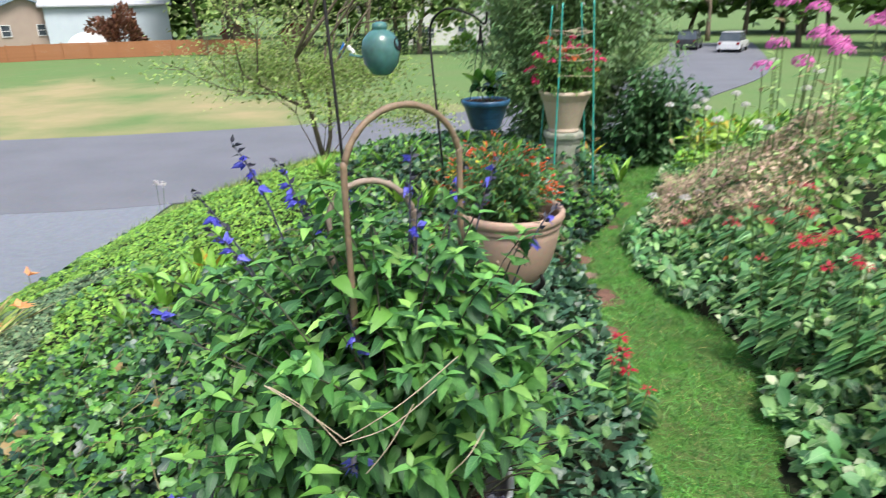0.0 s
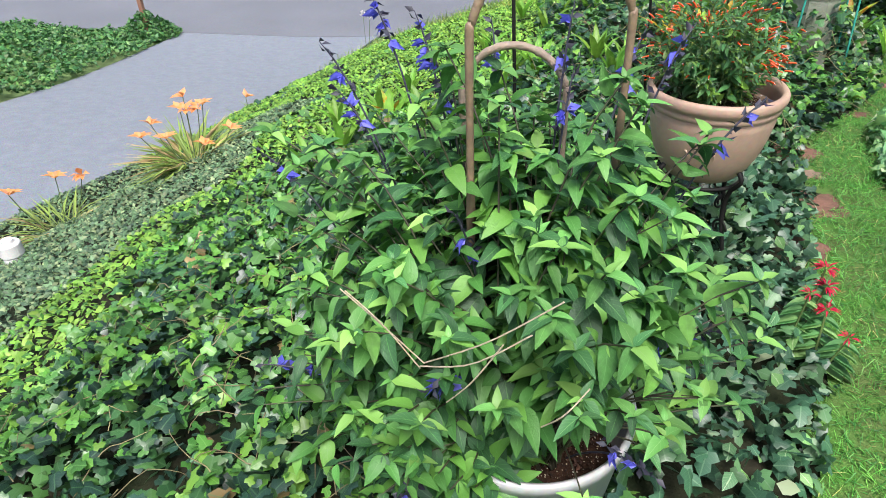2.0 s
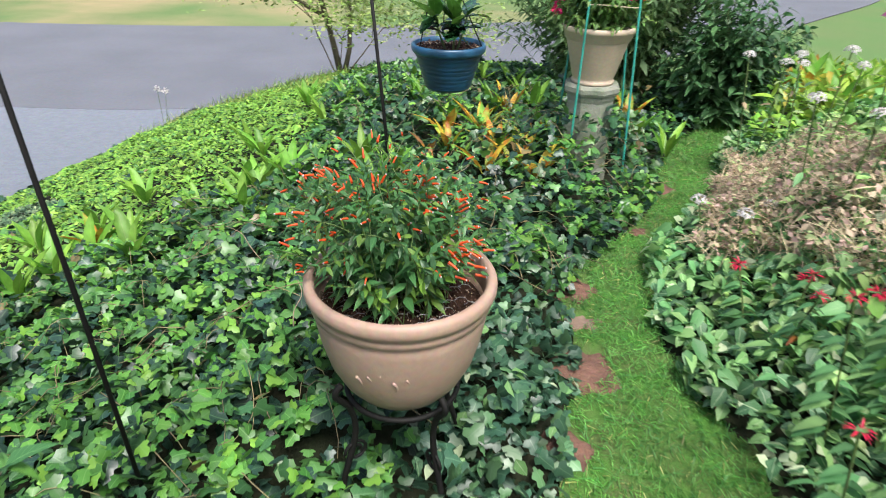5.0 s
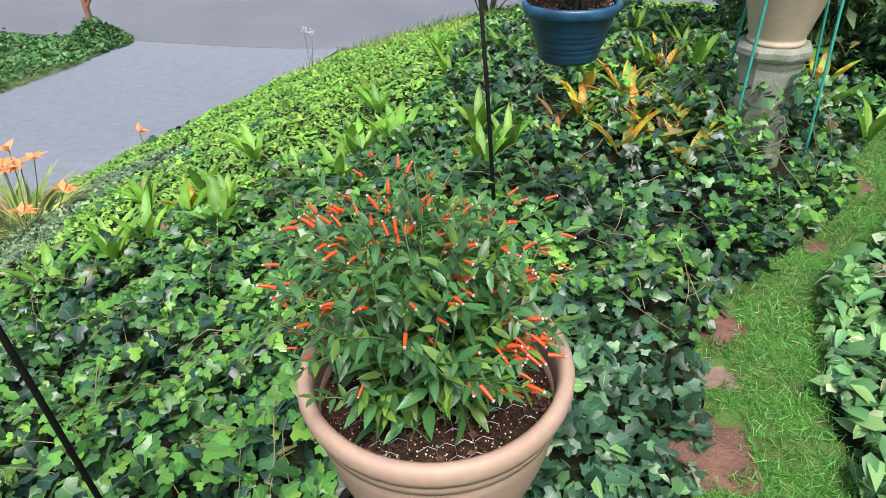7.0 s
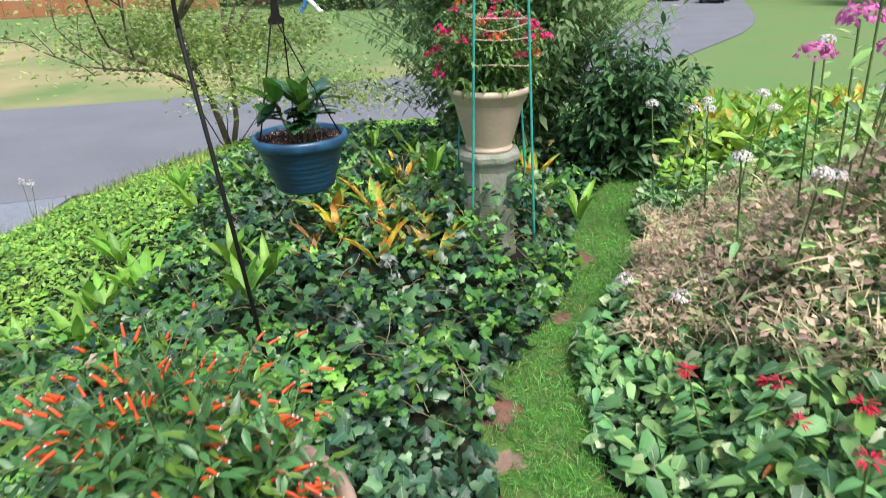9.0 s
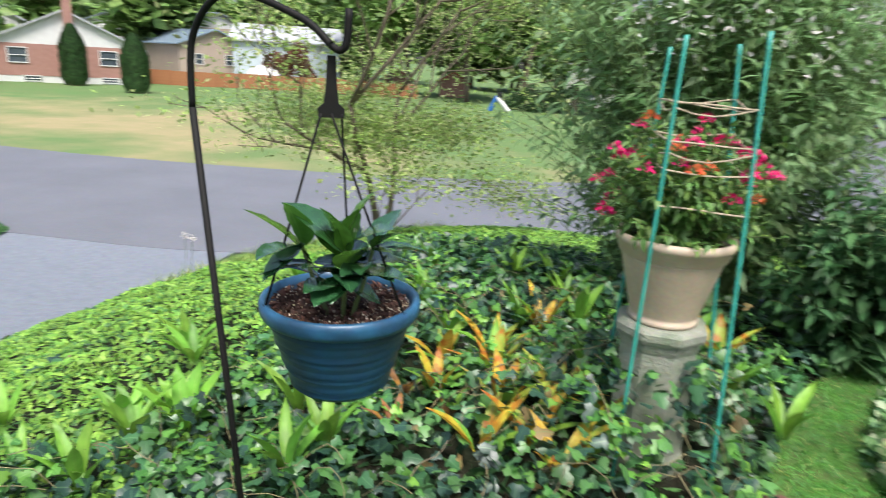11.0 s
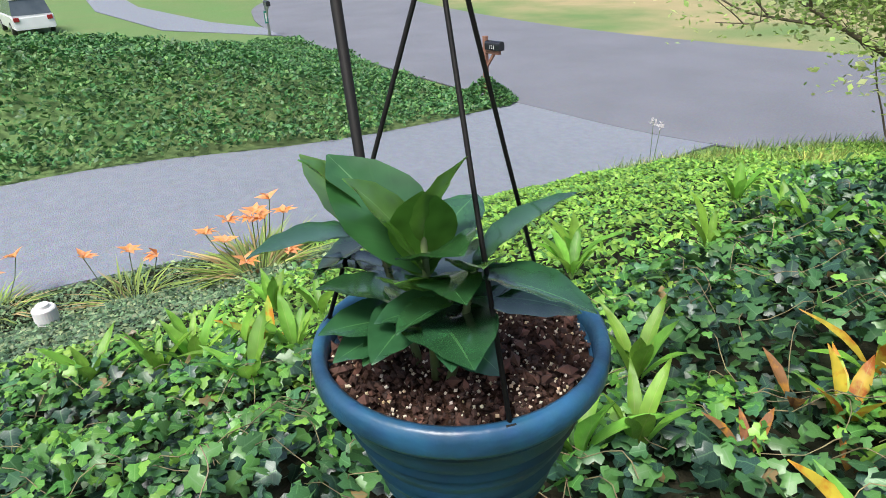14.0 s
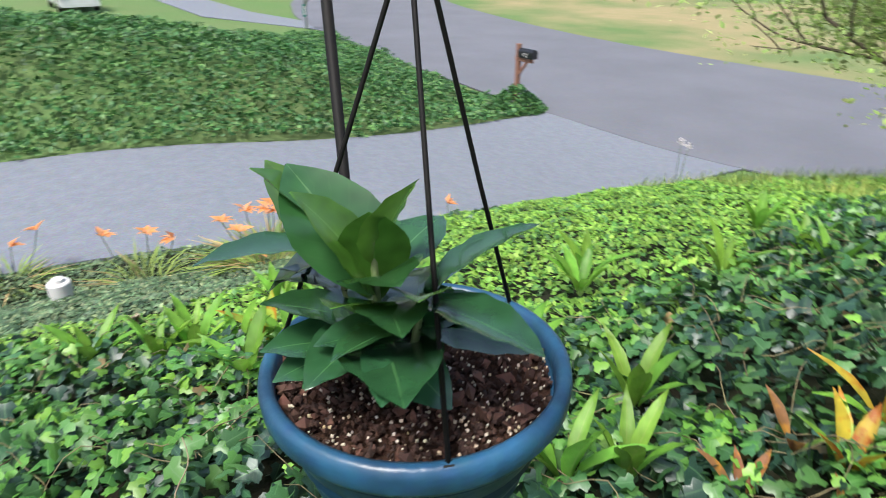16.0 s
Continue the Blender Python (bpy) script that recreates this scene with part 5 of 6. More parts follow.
CLUMP = {}
for key, mats in (("green", ["hosta"] * 3), ("yellow", ["hosta_yellow", "hosta", "hosta_yellow", "hosta_yellow"]), ("rust", ["rust", "hosta", "rust"])):
    CLUMP[key] = [mesh_from("leaf", *blade_shape(w, 0.25, dr, 5, 0.5, 0.01)[:2], M[k], blade_shape(w, 0.25, dr, 5, 0.5, 0.01)[2], True) for k, w, dr in zip(mats, (0.25, 0.2, 0.24, 0.19), (0.2, 0.45, 0.15, 0.5))]
for x, y in [(-1.34, 2.66), (-1.37, 2.96), (-1.2, 3.05), (-0.62, 2.85), (-2.2, 1.9), (-2.4, 2.06), (-2.0, 2.2), (-1.9, 2.42), (-2.3, 2.66), (-2.1, 2.05), (-1.85, 3.9), (-1.4, 4.9), (-1.45, 4.4), (-1.13, 4.7), (-0.63, 4.5), (-0.55, 3.0), (-1.5, 3.06), (-1.3, 3.1), (-2.25, 3.1), (-1.6, 2.65), (-0.8, 3.25), (-2.3, 1.65), (-1.7, 3.75), (-0.1, 4.4), (0.2, 4.6), (0.0, 5.15), (1.1, 3.75), (0.32, 3.9), (-0.7, 4.55), (-0.4, 4.1), (-0.9, 5.3), (-1.9, 5.2), (0.75, 4.4), (0.9, 4.0), (-1.75, 2.2), (-2.6, 2.5), (0.1, 4.9), (-0.3, 5.2)]:
    broad_clump(x, y, "fresh green broad-leaved clump rising from the ivy", "green", random.randint(5, 8), 0.25, 0.5)
for x, y in [(-0.3, 3.55), (-0.1, 3.75), (0.0, 3.5), (0.14, 3.3), (-0.02, 3.2), (0.44, 3.52), (0.02, 4.4), (-0.35, 3.8), (0.28, 3.15), (0.2, 3.65), (-0.15, 4.0), (-2.05, 2.35), (0.9, 4.35), (1.5, 5.0)]:
    broad_clump(x, y, "clump of yellow and brown withering broad leaves", "yellow", random.randint(6, 9), 0.25, 0.65)
for x, y in [(-0.36, 3.22), (-0.42, 3.5), (-0.2, 3.4), (0.1, 4.15)]:
    broad_clump(x, y, "rust-brown withered leaves standing in the ivy", "rust", 4, 0.15, 0.8)
for k in range(60):
    a, b = random.random(), random.random()
    broad_clump(2.0 + 3.2 * a, 4.9 + 2.8 * b, "yellow-green broad-leaved clump at the bed's end", "green" if random.random() < 0.75 else "yellow", 7, 0.38, 0.7, "clumps at the bed's end")


for x, y, a, ln in [(-0.2, 2.88, 40, 0.16), (-0.35, 4.05, 15, 0.14), (-0.85, 1.9, 160, 0.2), (-0.5, 1.35, 100, 0.18), (-1.2, 0.4, 30, 0.2), (-1.5, -0.4, 70, 0.22)]:
    z = float(ground_z(x, y) + ivy_top(x, y))
    pts = spline([(0, 0, -0.05), (ln * 0.35, 0.012, 0.03), (ln * 0.7, -0.01, 0.07), (ln, 0.015, 0.1)], 12)
    tagged(part("dry_twig", tube([tuple(p) for p in pts], [0.0024 - 0.0001 * k for k in range(12)], 6), M["dry_stem"], m=pose(x, y, z, 0, 0, a), smooth=True), "pale dry twig lying in the ivy", "twig", "dry twigs")


def daylily(x, y, label, leaves, length, blooms):
    z = float(ground_z(x, y))
    ob = thing("daylily", label, "plant", x, y, z, 0, "daylilies")
    tuft(ob, "leaf_fan", M["strap"], BLADE, leaves, 0.16, length, 2.6)
    for bx, by, bz in blooms:
        bz *= 0.82
        stalk = part("stalk", tube([(bx * 0.3, by * 0.3, 0), (bx * 0.8, by * 0.8, bz * 0.6), (bx, by, bz)], 0.004, 5), M["stem"], ob)
        d = np.array([(math.cos(a), math.sin(a), 0.9) for a in np.arange(6) * math.pi / 3]) + np.array([rng.normal(0, 0.6), rng.normal(0, 0.6), 0])
        put_mesh("bloom", leaves_mesh("bloom", PETAL, np.tile([(bx, by, bz)], (6, 1)), d, np.tile([(0, 0, 1.0)], (6, 1)) - d * 0.6 + 0.3 * rand_dirs(6), 0.11, M["petal_peach"]), stalk, label="peach-orange lily bloom")
    return ob


daylily(-4.45, 2.78, "daylily clump with several peach blooms by the driveway", 230, 0.62, [(0.05, 0.03, 0.66), (-0.1, 0.1, 0.62), (0.1, 0.12, 0.64), (-0.3, -0.1, 0.5), (0.3, -0.12, 0.36), (-0.16, 0.24, 0.7), (0.36, 0.2, 0.4), (-0.05, -0.2, 0.42), (-0.24, -0.3, 0.45), (0.0, 0.3, 0.6)])
daylily(-5.25, 1.8, "thin daylily clump with orange blooms by the driveway", 90, 0.5, [(-0.1, -0.25, 0.6), (0.05, 0.1, 0.62), (0.12, 0.3, 0.55)])
daylily(-5.5, 4.95, "single orange daylily bloom on the slope", 14, 0.3, [(0.0, 0.0, 0.3)])
daylily(-5.9, 0.7, "orange daylily beside the driveway edge", 60, 0.45, [(0.1, 0.1, 0.5), (-0.1, 0.3, 0.55)])

cap = thing("pipe_cap", "white plastic cleanout pipe cap in the ground cover", "pipe", -5.02, 1.19, float(ground_z(-5.02, 1.19)))
part("pipe", lathe([(0.0, 0.0), (0.08, 0.0), (0.08, 0.12), (0.0, 0.12)], 28), M["white"], cap, smooth=True)
part("cap", lathe([(0.086, 0.09), (0.09, 0.096), (0.09, 0.19), (0.082, 0.2), (0.05, 0.202), (0.048, 0.23), (0.0, 0.23)], 28), M["white"], cap)

wf = thing("white_phlox", "small white flower heads on a thin stalk at the driveway corner", "plant", -5.65, 8.55, float(ground_z(-5.65, 8.55)))
hz = -1.113 - float(ground_z(-5.65, 8.55))
for dx, dy, dz in [(0, 0, 0), (0.12, 0.02, -0.03)]:
    st = part("stalk", tube([(dx * 0.3, 0, 0), (dx, dy, hz + dz)], 0.004, 5), M["stem"], wf)
    dd = rand_dirs(30)
    put_mesh("flower_head", leaves_mesh("flower_head", PETAL, np.tile([(dx, dy, hz + dz)], (30, 1)) + dd * 0.035, rand_dirs(30), rand_dirs(30), 0.035, M["petal_white"]), st)

def bed_end(x, y):
    return (x > path_right(y) + 0.05) & (y > 4.3 + 0.2 * lumps(x, y, 2)) & (y < 13.0 + 0.5 * x)


cover("end_creeper", "bright green creeper at the far end of the bed", "ground cover", M["ivy_far"], KITE, 46000, (1.3, 9.0), (4.0, 15.0), bed_end, lambda x, y: 0.2 + 0.08 * lumps(x, y, 1.2), 0.08)
cover("end_broad_leaves", "yellow-green broad leaves massed at the bed's end", "plants", M["hosta_pale"], BROAD, 8500, (1.6, 7.5), (4.6, 11.0), bed_end, lambda x, y: 0.3 + 0.08 * lumps(x, y, 1.6), 0.2, tilt=0.9, depth=0.7)

# ---- mixed border beyond the path ----
def border_in(x, y):
    return (x > path_right(y) - 0.04 + 0.05 * lumps(x, y, 5)) & (x < path_right(y) + 2.6) & (y < 4.7 - 0.25 * (x - 1.5))


def border_top(x, y):
    d = x - path_right(y)
    return np.maximum(0.1, 0.11 + 0.36 * smoothstep(0.0, 0.65, d) + 0.5 * smoothstep(0.5, 1.4, d) + 0.09 * lumps(x, y, 2.4) - 0.25 * smoothstep(3.2, 4.6, y))


cover("variegated_ground_cover", "low plants with white-veined green leaves edging the path", "ground cover", M["varieg"], ROUNDED, 16200, (0.7, 4), (-2.0, 4.8), lambda x, y: border_in(x, y) & (x < path_right(y) + 0.75 + 0.3 * lumps(x, y, 1.3)), border_top, 0.06, tilt=0.45, depth=0.55)
cover("edge_foliage", "pale-veined leaves spilling over the path edge", "ground cover", M["varieg"], ROUNDED, 17000, (0.7, 2.6), (-2.0, 4.8), lambda x, y: border_in(x, y) & (x < path_right(y) + 0.5), border_top, 0.055, tilt=0.6, depth=0.9)
cover("border_foliage", "mixed green foliage of the flower border", "plants", M["border"], ROUNDED, 16500, (0.9, 4.5), (-2.0, 4.8), lambda x, y: border_in(x, y) & (x > path_right(y) + 0.2), border_top, 0.063, tilt=0.45, depth=0.5)
cover("broad_border_leaves", "large blue-green leaves at the front of the flower border", "plants", M["balm"], OVATE, 1500, (0.7, 2.2), (-1.6, 2.6), lambda x, y: border_in(x, y) & (x < path_right(y) + 0.7) & (lumps(x, y, 2.2, 8) > -0.3), lambda x, y: border_top(x, y) + 0.03, 0.095, tilt=0.45, depth=0.45)
cover("pale_border_foliage", "fresh pale green leaves in the flower border", "plants", M["salvia_pale"], ROUNDED, 12600, (0.9, 4.5), (-2.0, 4.8), lambda x, y: border_in(x, y) & (lumps(x, y, 1.9, 4) > 0.15) & (x > path_right(y) + 0.3), lambda x, y: border_top(x, y) + 0.05, 0.07, tilt=0.8, depth=0.4)


def dried(x, y):
    return border_in(x, y) & (np.hypot((x - 1.62) / 0.5, (y - 2.75) / 1.0) < 1 + 0.3 * lumps(x, y, 3))


DRY = leaf_mat("dried_floret", (0.54, 0.43, 0.3), (0.56, 0.47, 0.35), None, 0.8, 0.3, 0.35, alt=[(0.54, 0.38, 0.31, 0.0, 0.25), (0.36, 0.46, 0.2, 0.75, 1.0)])
STRAW = leaf_mat("straw_stem", (0.5, 0.41, 0.27), (0.52, 0.44, 0.32), None, 0.8, 0.3, 0.3)
cover("dried_stems", "tan dried flower stems above the border foliage", "dry stems", STRAW, BLADE, 7000, (0.9, 2.6), (1.5, 4.2), dried, lambda x, y: border_top(x, y) * 0.92 + 0.1, 0.16, tilt=0.3, depth=0.3)
cover("dried_florets", "tan and pinkish dried florets in the border", "dry flowers", DRY, SIMPLE, 15000, (0.9, 2.6), (1.5, 4.2), dried, lambda x, y: border_top(x, y) + 0.08, 0.035, tilt=0.9, depth=0.35)
cover("rusty_leaves", "reddish brown withered leaves in the border", "leaves", M["rust"], OVATE, 700, (0.9, 3.4), (-0.5, 3.5), lambda x, y: border_in(x, y) & (lumps(x, y, 2.6, 7) > 0.3), lambda x, y: border_top(x, y) + 0.03, 0.05, tilt=0.9, depth=0.5)


def bee_balm(x, y, h, heads, label, spread=1.0):
    z = float(ground_z(x, y))
    ob = thing("bee_balm", label, "plant", x, y, z, 0, "red bee balms")
    for k in range(heads):
        a = random.uniform(0, 6.28)
        r = spread * (0.05 + 0.2 * random.random())
        tip = Vector((r * math.cos(a), r * math.sin(a), h * random.uniform(0.75, 1.05)))
        stem = part("stem", tube([(tip.x * 0.3, tip.y * 0.3, 0), (tip.x * 0.7, tip.y * 0.7, tip.z * 0.6), tuple(tip)], 0.0032, 5), M["stem"], ob)
        nl = 18
        t = np.linspace(0.25, 0.92, nl)
        pos = np.array([(tip.x * (0.3 + 0.7 * q), tip.y * (0.3 + 0.7 * q), tip.z * q) for q in t])
        ang = np.arange(nl) * 1.57 + (np.arange(nl) % 2) * 1.57
        d = np.stack([np.cos(ang), np.sin(ang), np.full(nl, -0.2)], 1)
        put_mesh("leaves", leaves_mesh("leaves", OVATE, pos, d, np.tile([(0, 0, 1.0)], (nl, 1)), 0.095 * np.linspace(1.1, 0.6, nl), M["balm"]), stem)
        put_mesh("flower_head", BALM[k % 2], ob, Matrix.Translation(tip) @ Matrix.Rotation(a, 4, "Z"), "shaggy red flower head")
    return ob


BALM = []
for n_p, s in ((26, 0.032), (16, 0.025)):
    d = rand_dirs(n_p)
    d[:, 2] = 0.15 + 0.5 * np.abs(d[:, 2])
    BALM.append(leaves_mesh("flower_head", blade_shape(0.22, 0.2, 0.5, 2, 0.5), d * 0.008, d, np.tile([(0, 0, 1.0)], (n_p, 1)), s, M["petal_red"]))
for x, y, h, k in [(1.12, 0.75, 0.68, 5), (1.35, 0.5, 0.72, 6), (1.5, 0.95, 0.6, 5), (1.3, 1.25, 0.7, 6), (1.55, 1.6, 0.5, 5), (1.2, 1.75, 0.45, 4), (1.75, 0.4, 0.8, 5), (1.25, 0.05, 0.8, 5), (1.45, 0.2, 0.85, 5), (1.3, -0.2, 0.7, 4)]:
    bee_balm(x, y, h, k, "bee balm with shaggy red flower heads in the border")
bee_balm(0.34, 0.41, 0.34, 3, "low bee balm with red heads beside the path", 0.35)
bee_balm(0.43, 0.34, 0.25, 2, "low bee balm with two red heads beside the path", 0.3)


def tall_phlox(x, y, h, material, label, n=5, s=0.028):
    ob = thing("garden_phlox", label, "plant", x, y, float(ground_z(x, y)), 0, "garden phlox")
    for k in range(n):
        a = k * 2.4
        tip = Vector((0.16 * math.cos(a), 0.16 * math.sin(a), h * random.uniform(0.85, 1.05)))
        stem = part("stem", tube([(tip.x * 0.4, tip.y * 0.4, 0), tuple(tip)], 0.004, 5), M["stem"], ob)
        nl = 14 if h > 0.6 else 7
        t = np.sort(rng.uniform(0.3, 0.97, nl))
        pos = np.array([(tip.x * (0.4 + 0.6 * q), tip.y * (0.4 + 0.6 * q), tip.z * q) for q in t])
        ang = rng.uniform(0, 6.28, nl)
        put_mesh("leaves", leaves_mesh("leaves", LANCE, pos, np.stack([np.cos(ang), np.sin(ang), rng.uniform(-0.6, 0.6, nl)], 1), rand_dirs(nl) * 0.5 + np.array([0, 0, 1.0]), 0.085 * rng.uniform(0.6, 1.1, nl), M["border"]), stem)
        dd = rand_dirs(90)
        dd[:, 2] = np.abs(dd[:, 2])
        tang = np.cross(dd, rand_dirs(90))
        put_mesh("flower_head", leaves_mesh("flower_head", KITE, np.array(tip) + dd * np.array([0.065, 0.065, 0.05]) * (s / 0.028), tang + dd * 0.15, dd, s * 0.9, material), stem)
    return ob


tall_phlox(1.8, 2.3, 1.5, M["petal_phlox"], "tall pink garden phlox above the border")
tall_phlox(2.05, 2.1, 1.42, M["petal_phlox"], "tall pink garden phlox above the border")
tall_phlox(1.9, 2.7, 1.3, M["petal_phlox"], "tall pink garden phlox above the border", 3)
for x, y, h in [(1.5, 2.3, 0.92), (1.75, 3.3, 0.95), (1.18, 2.45, 0.36), (2.1, 3.0, 1.15), (1.6, 3.7, 0.8)]:
    tall_phlox(x, y, h, M["petal_white"], "pale pinkish-white phlox heads in the border", 3, 0.015)

# ---- big flowering shrub behind the urn ----
shrub = thing("flowering_shrub", "big grey-green flowering shrub with white flower clusters", "shrub", 0.85, 5.25, float(ground_z(0.85, 5.25)))
tips, _ = bushy(shrub, (0, 0, 0), 0.3, (-0.03, 0.1, 1.35), (1.3, 0.95, 1.5), 620, 12, SLIM, 0.13, M["shrub"], M["stem"], droop=0.25, stem_r=0.0035, low=0.3, shell=0.72)
bushy(shrub, (0, 0, 0), 0.3, (0.05, 0.1, 1.2), (0.85, 0.75, 1.15), 230, 11, SLIM, 0.13, M["shrub"], M["stem"], droop=0.4, stem_r=0.0035, low=0.1, shell=0.4)
bushy(shrub, (-0.2, 0, 0), 0.2, (-0.5, 0.1, 0.75), (0.6, 0.5, 0.8), 150, 11, SLIM, 0.12, M["shrub"], M["stem"], droop=0.3, stem_r=0.003, low=0.15, shell=0.6)
high = tips[(tips[:, 2] > 1.5) & (tips[:, 0] > -0.6)]
pts = np.repeat(high, 5, 0) + rng.normal(0, 0.05, (len(high) * 5, 3))
tagged(put_mesh("blossom_mass", leaves_mesh("blossom_mass", PETAL, pts, rand_dirs(len(pts)), rand_dirs(len(pts)), 0.035, M["petal_white"]), shrub), kind="stuff")


low = thing("low_shrub", "dark green leafy low shrub beside the flowering shrub", "shrub", 1.62, 4.85, float(ground_z(1.62, 4.85)))
bushy(low, (0, 0, 0), 0.2, (0.0, 0.1, 0.5), (0.62, 0.5, 0.6), 170, 10, LANCE, 0.15, M["dark_leaf"], M["stem"], droop=0.3, stem_r=0.003, low=0.15, shell=0.5)

# ---- trees ----
def grow(p, d, length, r, depth, out, rnd, rise=0.15, split=3, spread=0.65):
    """Branches as (points, start radius, depth), each ending in finer ones."""
    pts = [p]
    for i in range(4):
        d = (d + Vector((rnd.gauss(0, 0.1), rnd.gauss(0, 0.1), rise * 0.3))).normalized()
        p = p + d * (length / 4)
        pts.append(p)
    out.append((pts, r, depth))
    if depth > 0:
        for k in range(split):
            a = rnd.uniform(0, 6.28)
            side = d.orthogonal().normalized()
            side.rotate(Matrix.Rotation(a, 3, d))
            start = pts[-1] if k == 0 else pts[rnd.randint(2, 4)]
            grow(start, (d + side * spread * rnd.uniform(0.7, 1.3)).normalized(), length * rnd.uniform(0.6, 0.8), r * 0.6, depth - 1, out, rnd, rise, split, spread)


def tree(name, label, x, y, z, trunks, depth, leaf_n, leaf_s, leaf_mat_, shape, seed, rise=0.15, split=3, spread=0.65, flat=0.0, scatter=0.25):
    """trunks: rows of (lean x, lean y, length, radius)."""
    rnd = random.Random(seed)
    ob = thing(name, label, "tree", x, y, z)
    out = []
    for lx, ly, ln, r in trunks:
        grow(Vector((0, 0, -0.05)), Vector((lx, ly, 1)).normalized(), ln, r, depth, out, rnd, rise, split, spread)
    tw = bmesh.new()
    for pts, r, d in out:
        radii = [r * (1 - 0.12 * i) for i in range(5)]
        if d >= depth - 1:
            part("trunk" if d == depth else "limb", tube(pts, radii, 8), M["bark"], ob, smooth=True)
        else:
            tube(pts, radii, 4, tw)
    tagged(part("branchwork", tw, M["bark"], ob), kind="stuff")
    ends = [pts for pts, r, d in out if d <= 1]
    pick = rng.integers(0, len(ends), leaf_n)
    k = rng.integers(1, 5, leaf_n)
    base = np.array([ends[i][j] for i, j in zip(pick, k)]) + rng.normal(0, scatter, (leaf_n, 3)) * np.array([1, 1, 1 - flat])
    d = rand_dirs(leaf_n, 0.6)
    up = np.array([0, 0, 1.0]) + 0.5 * rng.normal(size=(leaf_n, 3))
    tagged(put_mesh("crown", leaves_mesh("crown", shape, base, d, up, leaf_s * rng.uniform(0.6, 1.3, leaf_n), leaf_mat_), ob), kind="stuff")
    return ob


tree("dogwood", "small airy dogwood with pale green leaves in thin layers", -2.77, 8.9, float(ground_z(-2.77, 8.9)), [(-0.04, 0.0, 2.0, 0.05), (0.2, 0.1, 2.0, 0.04), (-0.6, -0.3, 1.0, 0.012), (0.65, 0.3, 1.0, 0.012), (0.1, -0.6, 0.8, 0.01)], 4, 19000, 0.068, M["dogwood"], KITE, 5, rise=0.1, split=3, spread=0.85, flat=0.75, scatter=0.34)
tree("oak", "broad old shade tree beside the far road", -50.5, 33.5, float(ground_z(-50.5, 33.5)), [(0.02, 0, 3.6, 0.55)], 4, 9000, 0.8, M["tree_leaf"], KITE, 9, spread=0.9, scatter=0.9)
for k, (x, y, h, w) in enumerate([(-48.6, 47.8, 5.0, 1.05), (-39.0, 44.6, 4.3, 1.0)]):
    z = float(ground_z(x, y))
    ob = thing("cypress", "narrow clipped dark green cypress beside the brick house", "tree", x, y, z, 0, "cypresses")
    part("trunk", tube([(0, 0, -0.1), (0, 0, h * 0.9)], 0.09, 6), M["bark"], ob)
    n = 3200
    t = rng.random(n)
    a = rng.uniform(0, 6.28, n)
    rr = w * np.minimum(1, 2.6 * (1 - t)) ** 0.6 * (0.75 + 0.25 * smoothstep(0, 0.12, t)) * rng.uniform(0.75, 1.02, n)
    pos = np.stack([rr * np.cos(a), rr * np.sin(a), t * h], 1)
    d = np.stack([np.cos(a) * 0.5, np.sin(a) * 0.5, np.ones(n)], 1)
    tagged(put_mesh("crown", leaves_mesh("crown", KITE, pos, d, np.stack([np.cos(a), np.sin(a), 0 * a], 1), 0.35 * rng.uniform(0.7, 1.3, n), M["cypress"]), ob), kind="stuff")


def shrub_ball(name, label, x, y, r, h, material, n=1500, s=0.25):
    ob = thing(name, label, "shrub", x, y, float(ground_z(x, y)))
    part("stem", tube([(0, 0, -0.1), (0.05, 0, h * 0.5)], 0.06, 5), M["bark"], ob)
    d = rand_dirs(n)
    d[:, 2] = np.abs(d[:, 2])
    k = rng.uniform(0.6, 1.0, (n, 1)) * (1 + 0.18 * np.sin(5 * d[:, :1] + 3 * d[:, 1:2]))
    tagged(put_mesh("crown", leaves_mesh("crown", KITE, d * np.array([r, r, h]) * k, d + 0.5 * rand_dirs(n), rand_dirs(n), s * rng.uniform(0.6, 1.3, n), material), ob), kind="stuff")


shrub_ball("maroon_tree", "maroon-leaved ornamental tree behind the fence", -36.0, 64.0, 2.9, 4.4, M["maroon"], 2600, 0.45)
for x, y, r, h in [(-6.5, 66, 2.0, 2.4), (-9.8, 60, 1.8, 2.1), (-8.0, 60.5, 1.6, 2.0)]:
    shrub_ball("hedge_shrub", "dark rounded hedge shrub across the lawn", x, y, r, h, M["cypress"])
shrub_ball("yellow_shrub", "yellow-green rounded shrub by the white house", -1.3, 66, 1.4, 1.7, M["hosta"])
shrub_ball("yellow_shrub", "yellow-green rounded shrub by the brick house", -58, 51, 1.1, 1.7, M["hosta"])
for x, y in [(-82, 44), (-73, 47), (-66, 50)]:
    shrub_ball("lawn_shrub", "small dark shrub on the far lawn", x, y, 0.9, 2.2, M["tree_leaf"], 900)
rt = random.Random(3)
for k in range(50):
    a = radians(-78 + 124 * k / 49 + rt.uniform(-1.5, 1.5))
    dist = rt.uniform(92, 122)
    x, y = dist * math.sin(a), dist * math.cos(a)
    tree("tree", "tall leafy tree in the distant tree line", x, y, float(ground_z(x, y)) - 0.2, [(rt.uniform(-0.1, 0.1), 0, rt.uniform(4, 6.5), 0.35)], 3, 1250, 1.9, M["tree_leaf"], KITE, 40 + k, spread=0.8, scatter=1.5)["group"] = "distant trees"
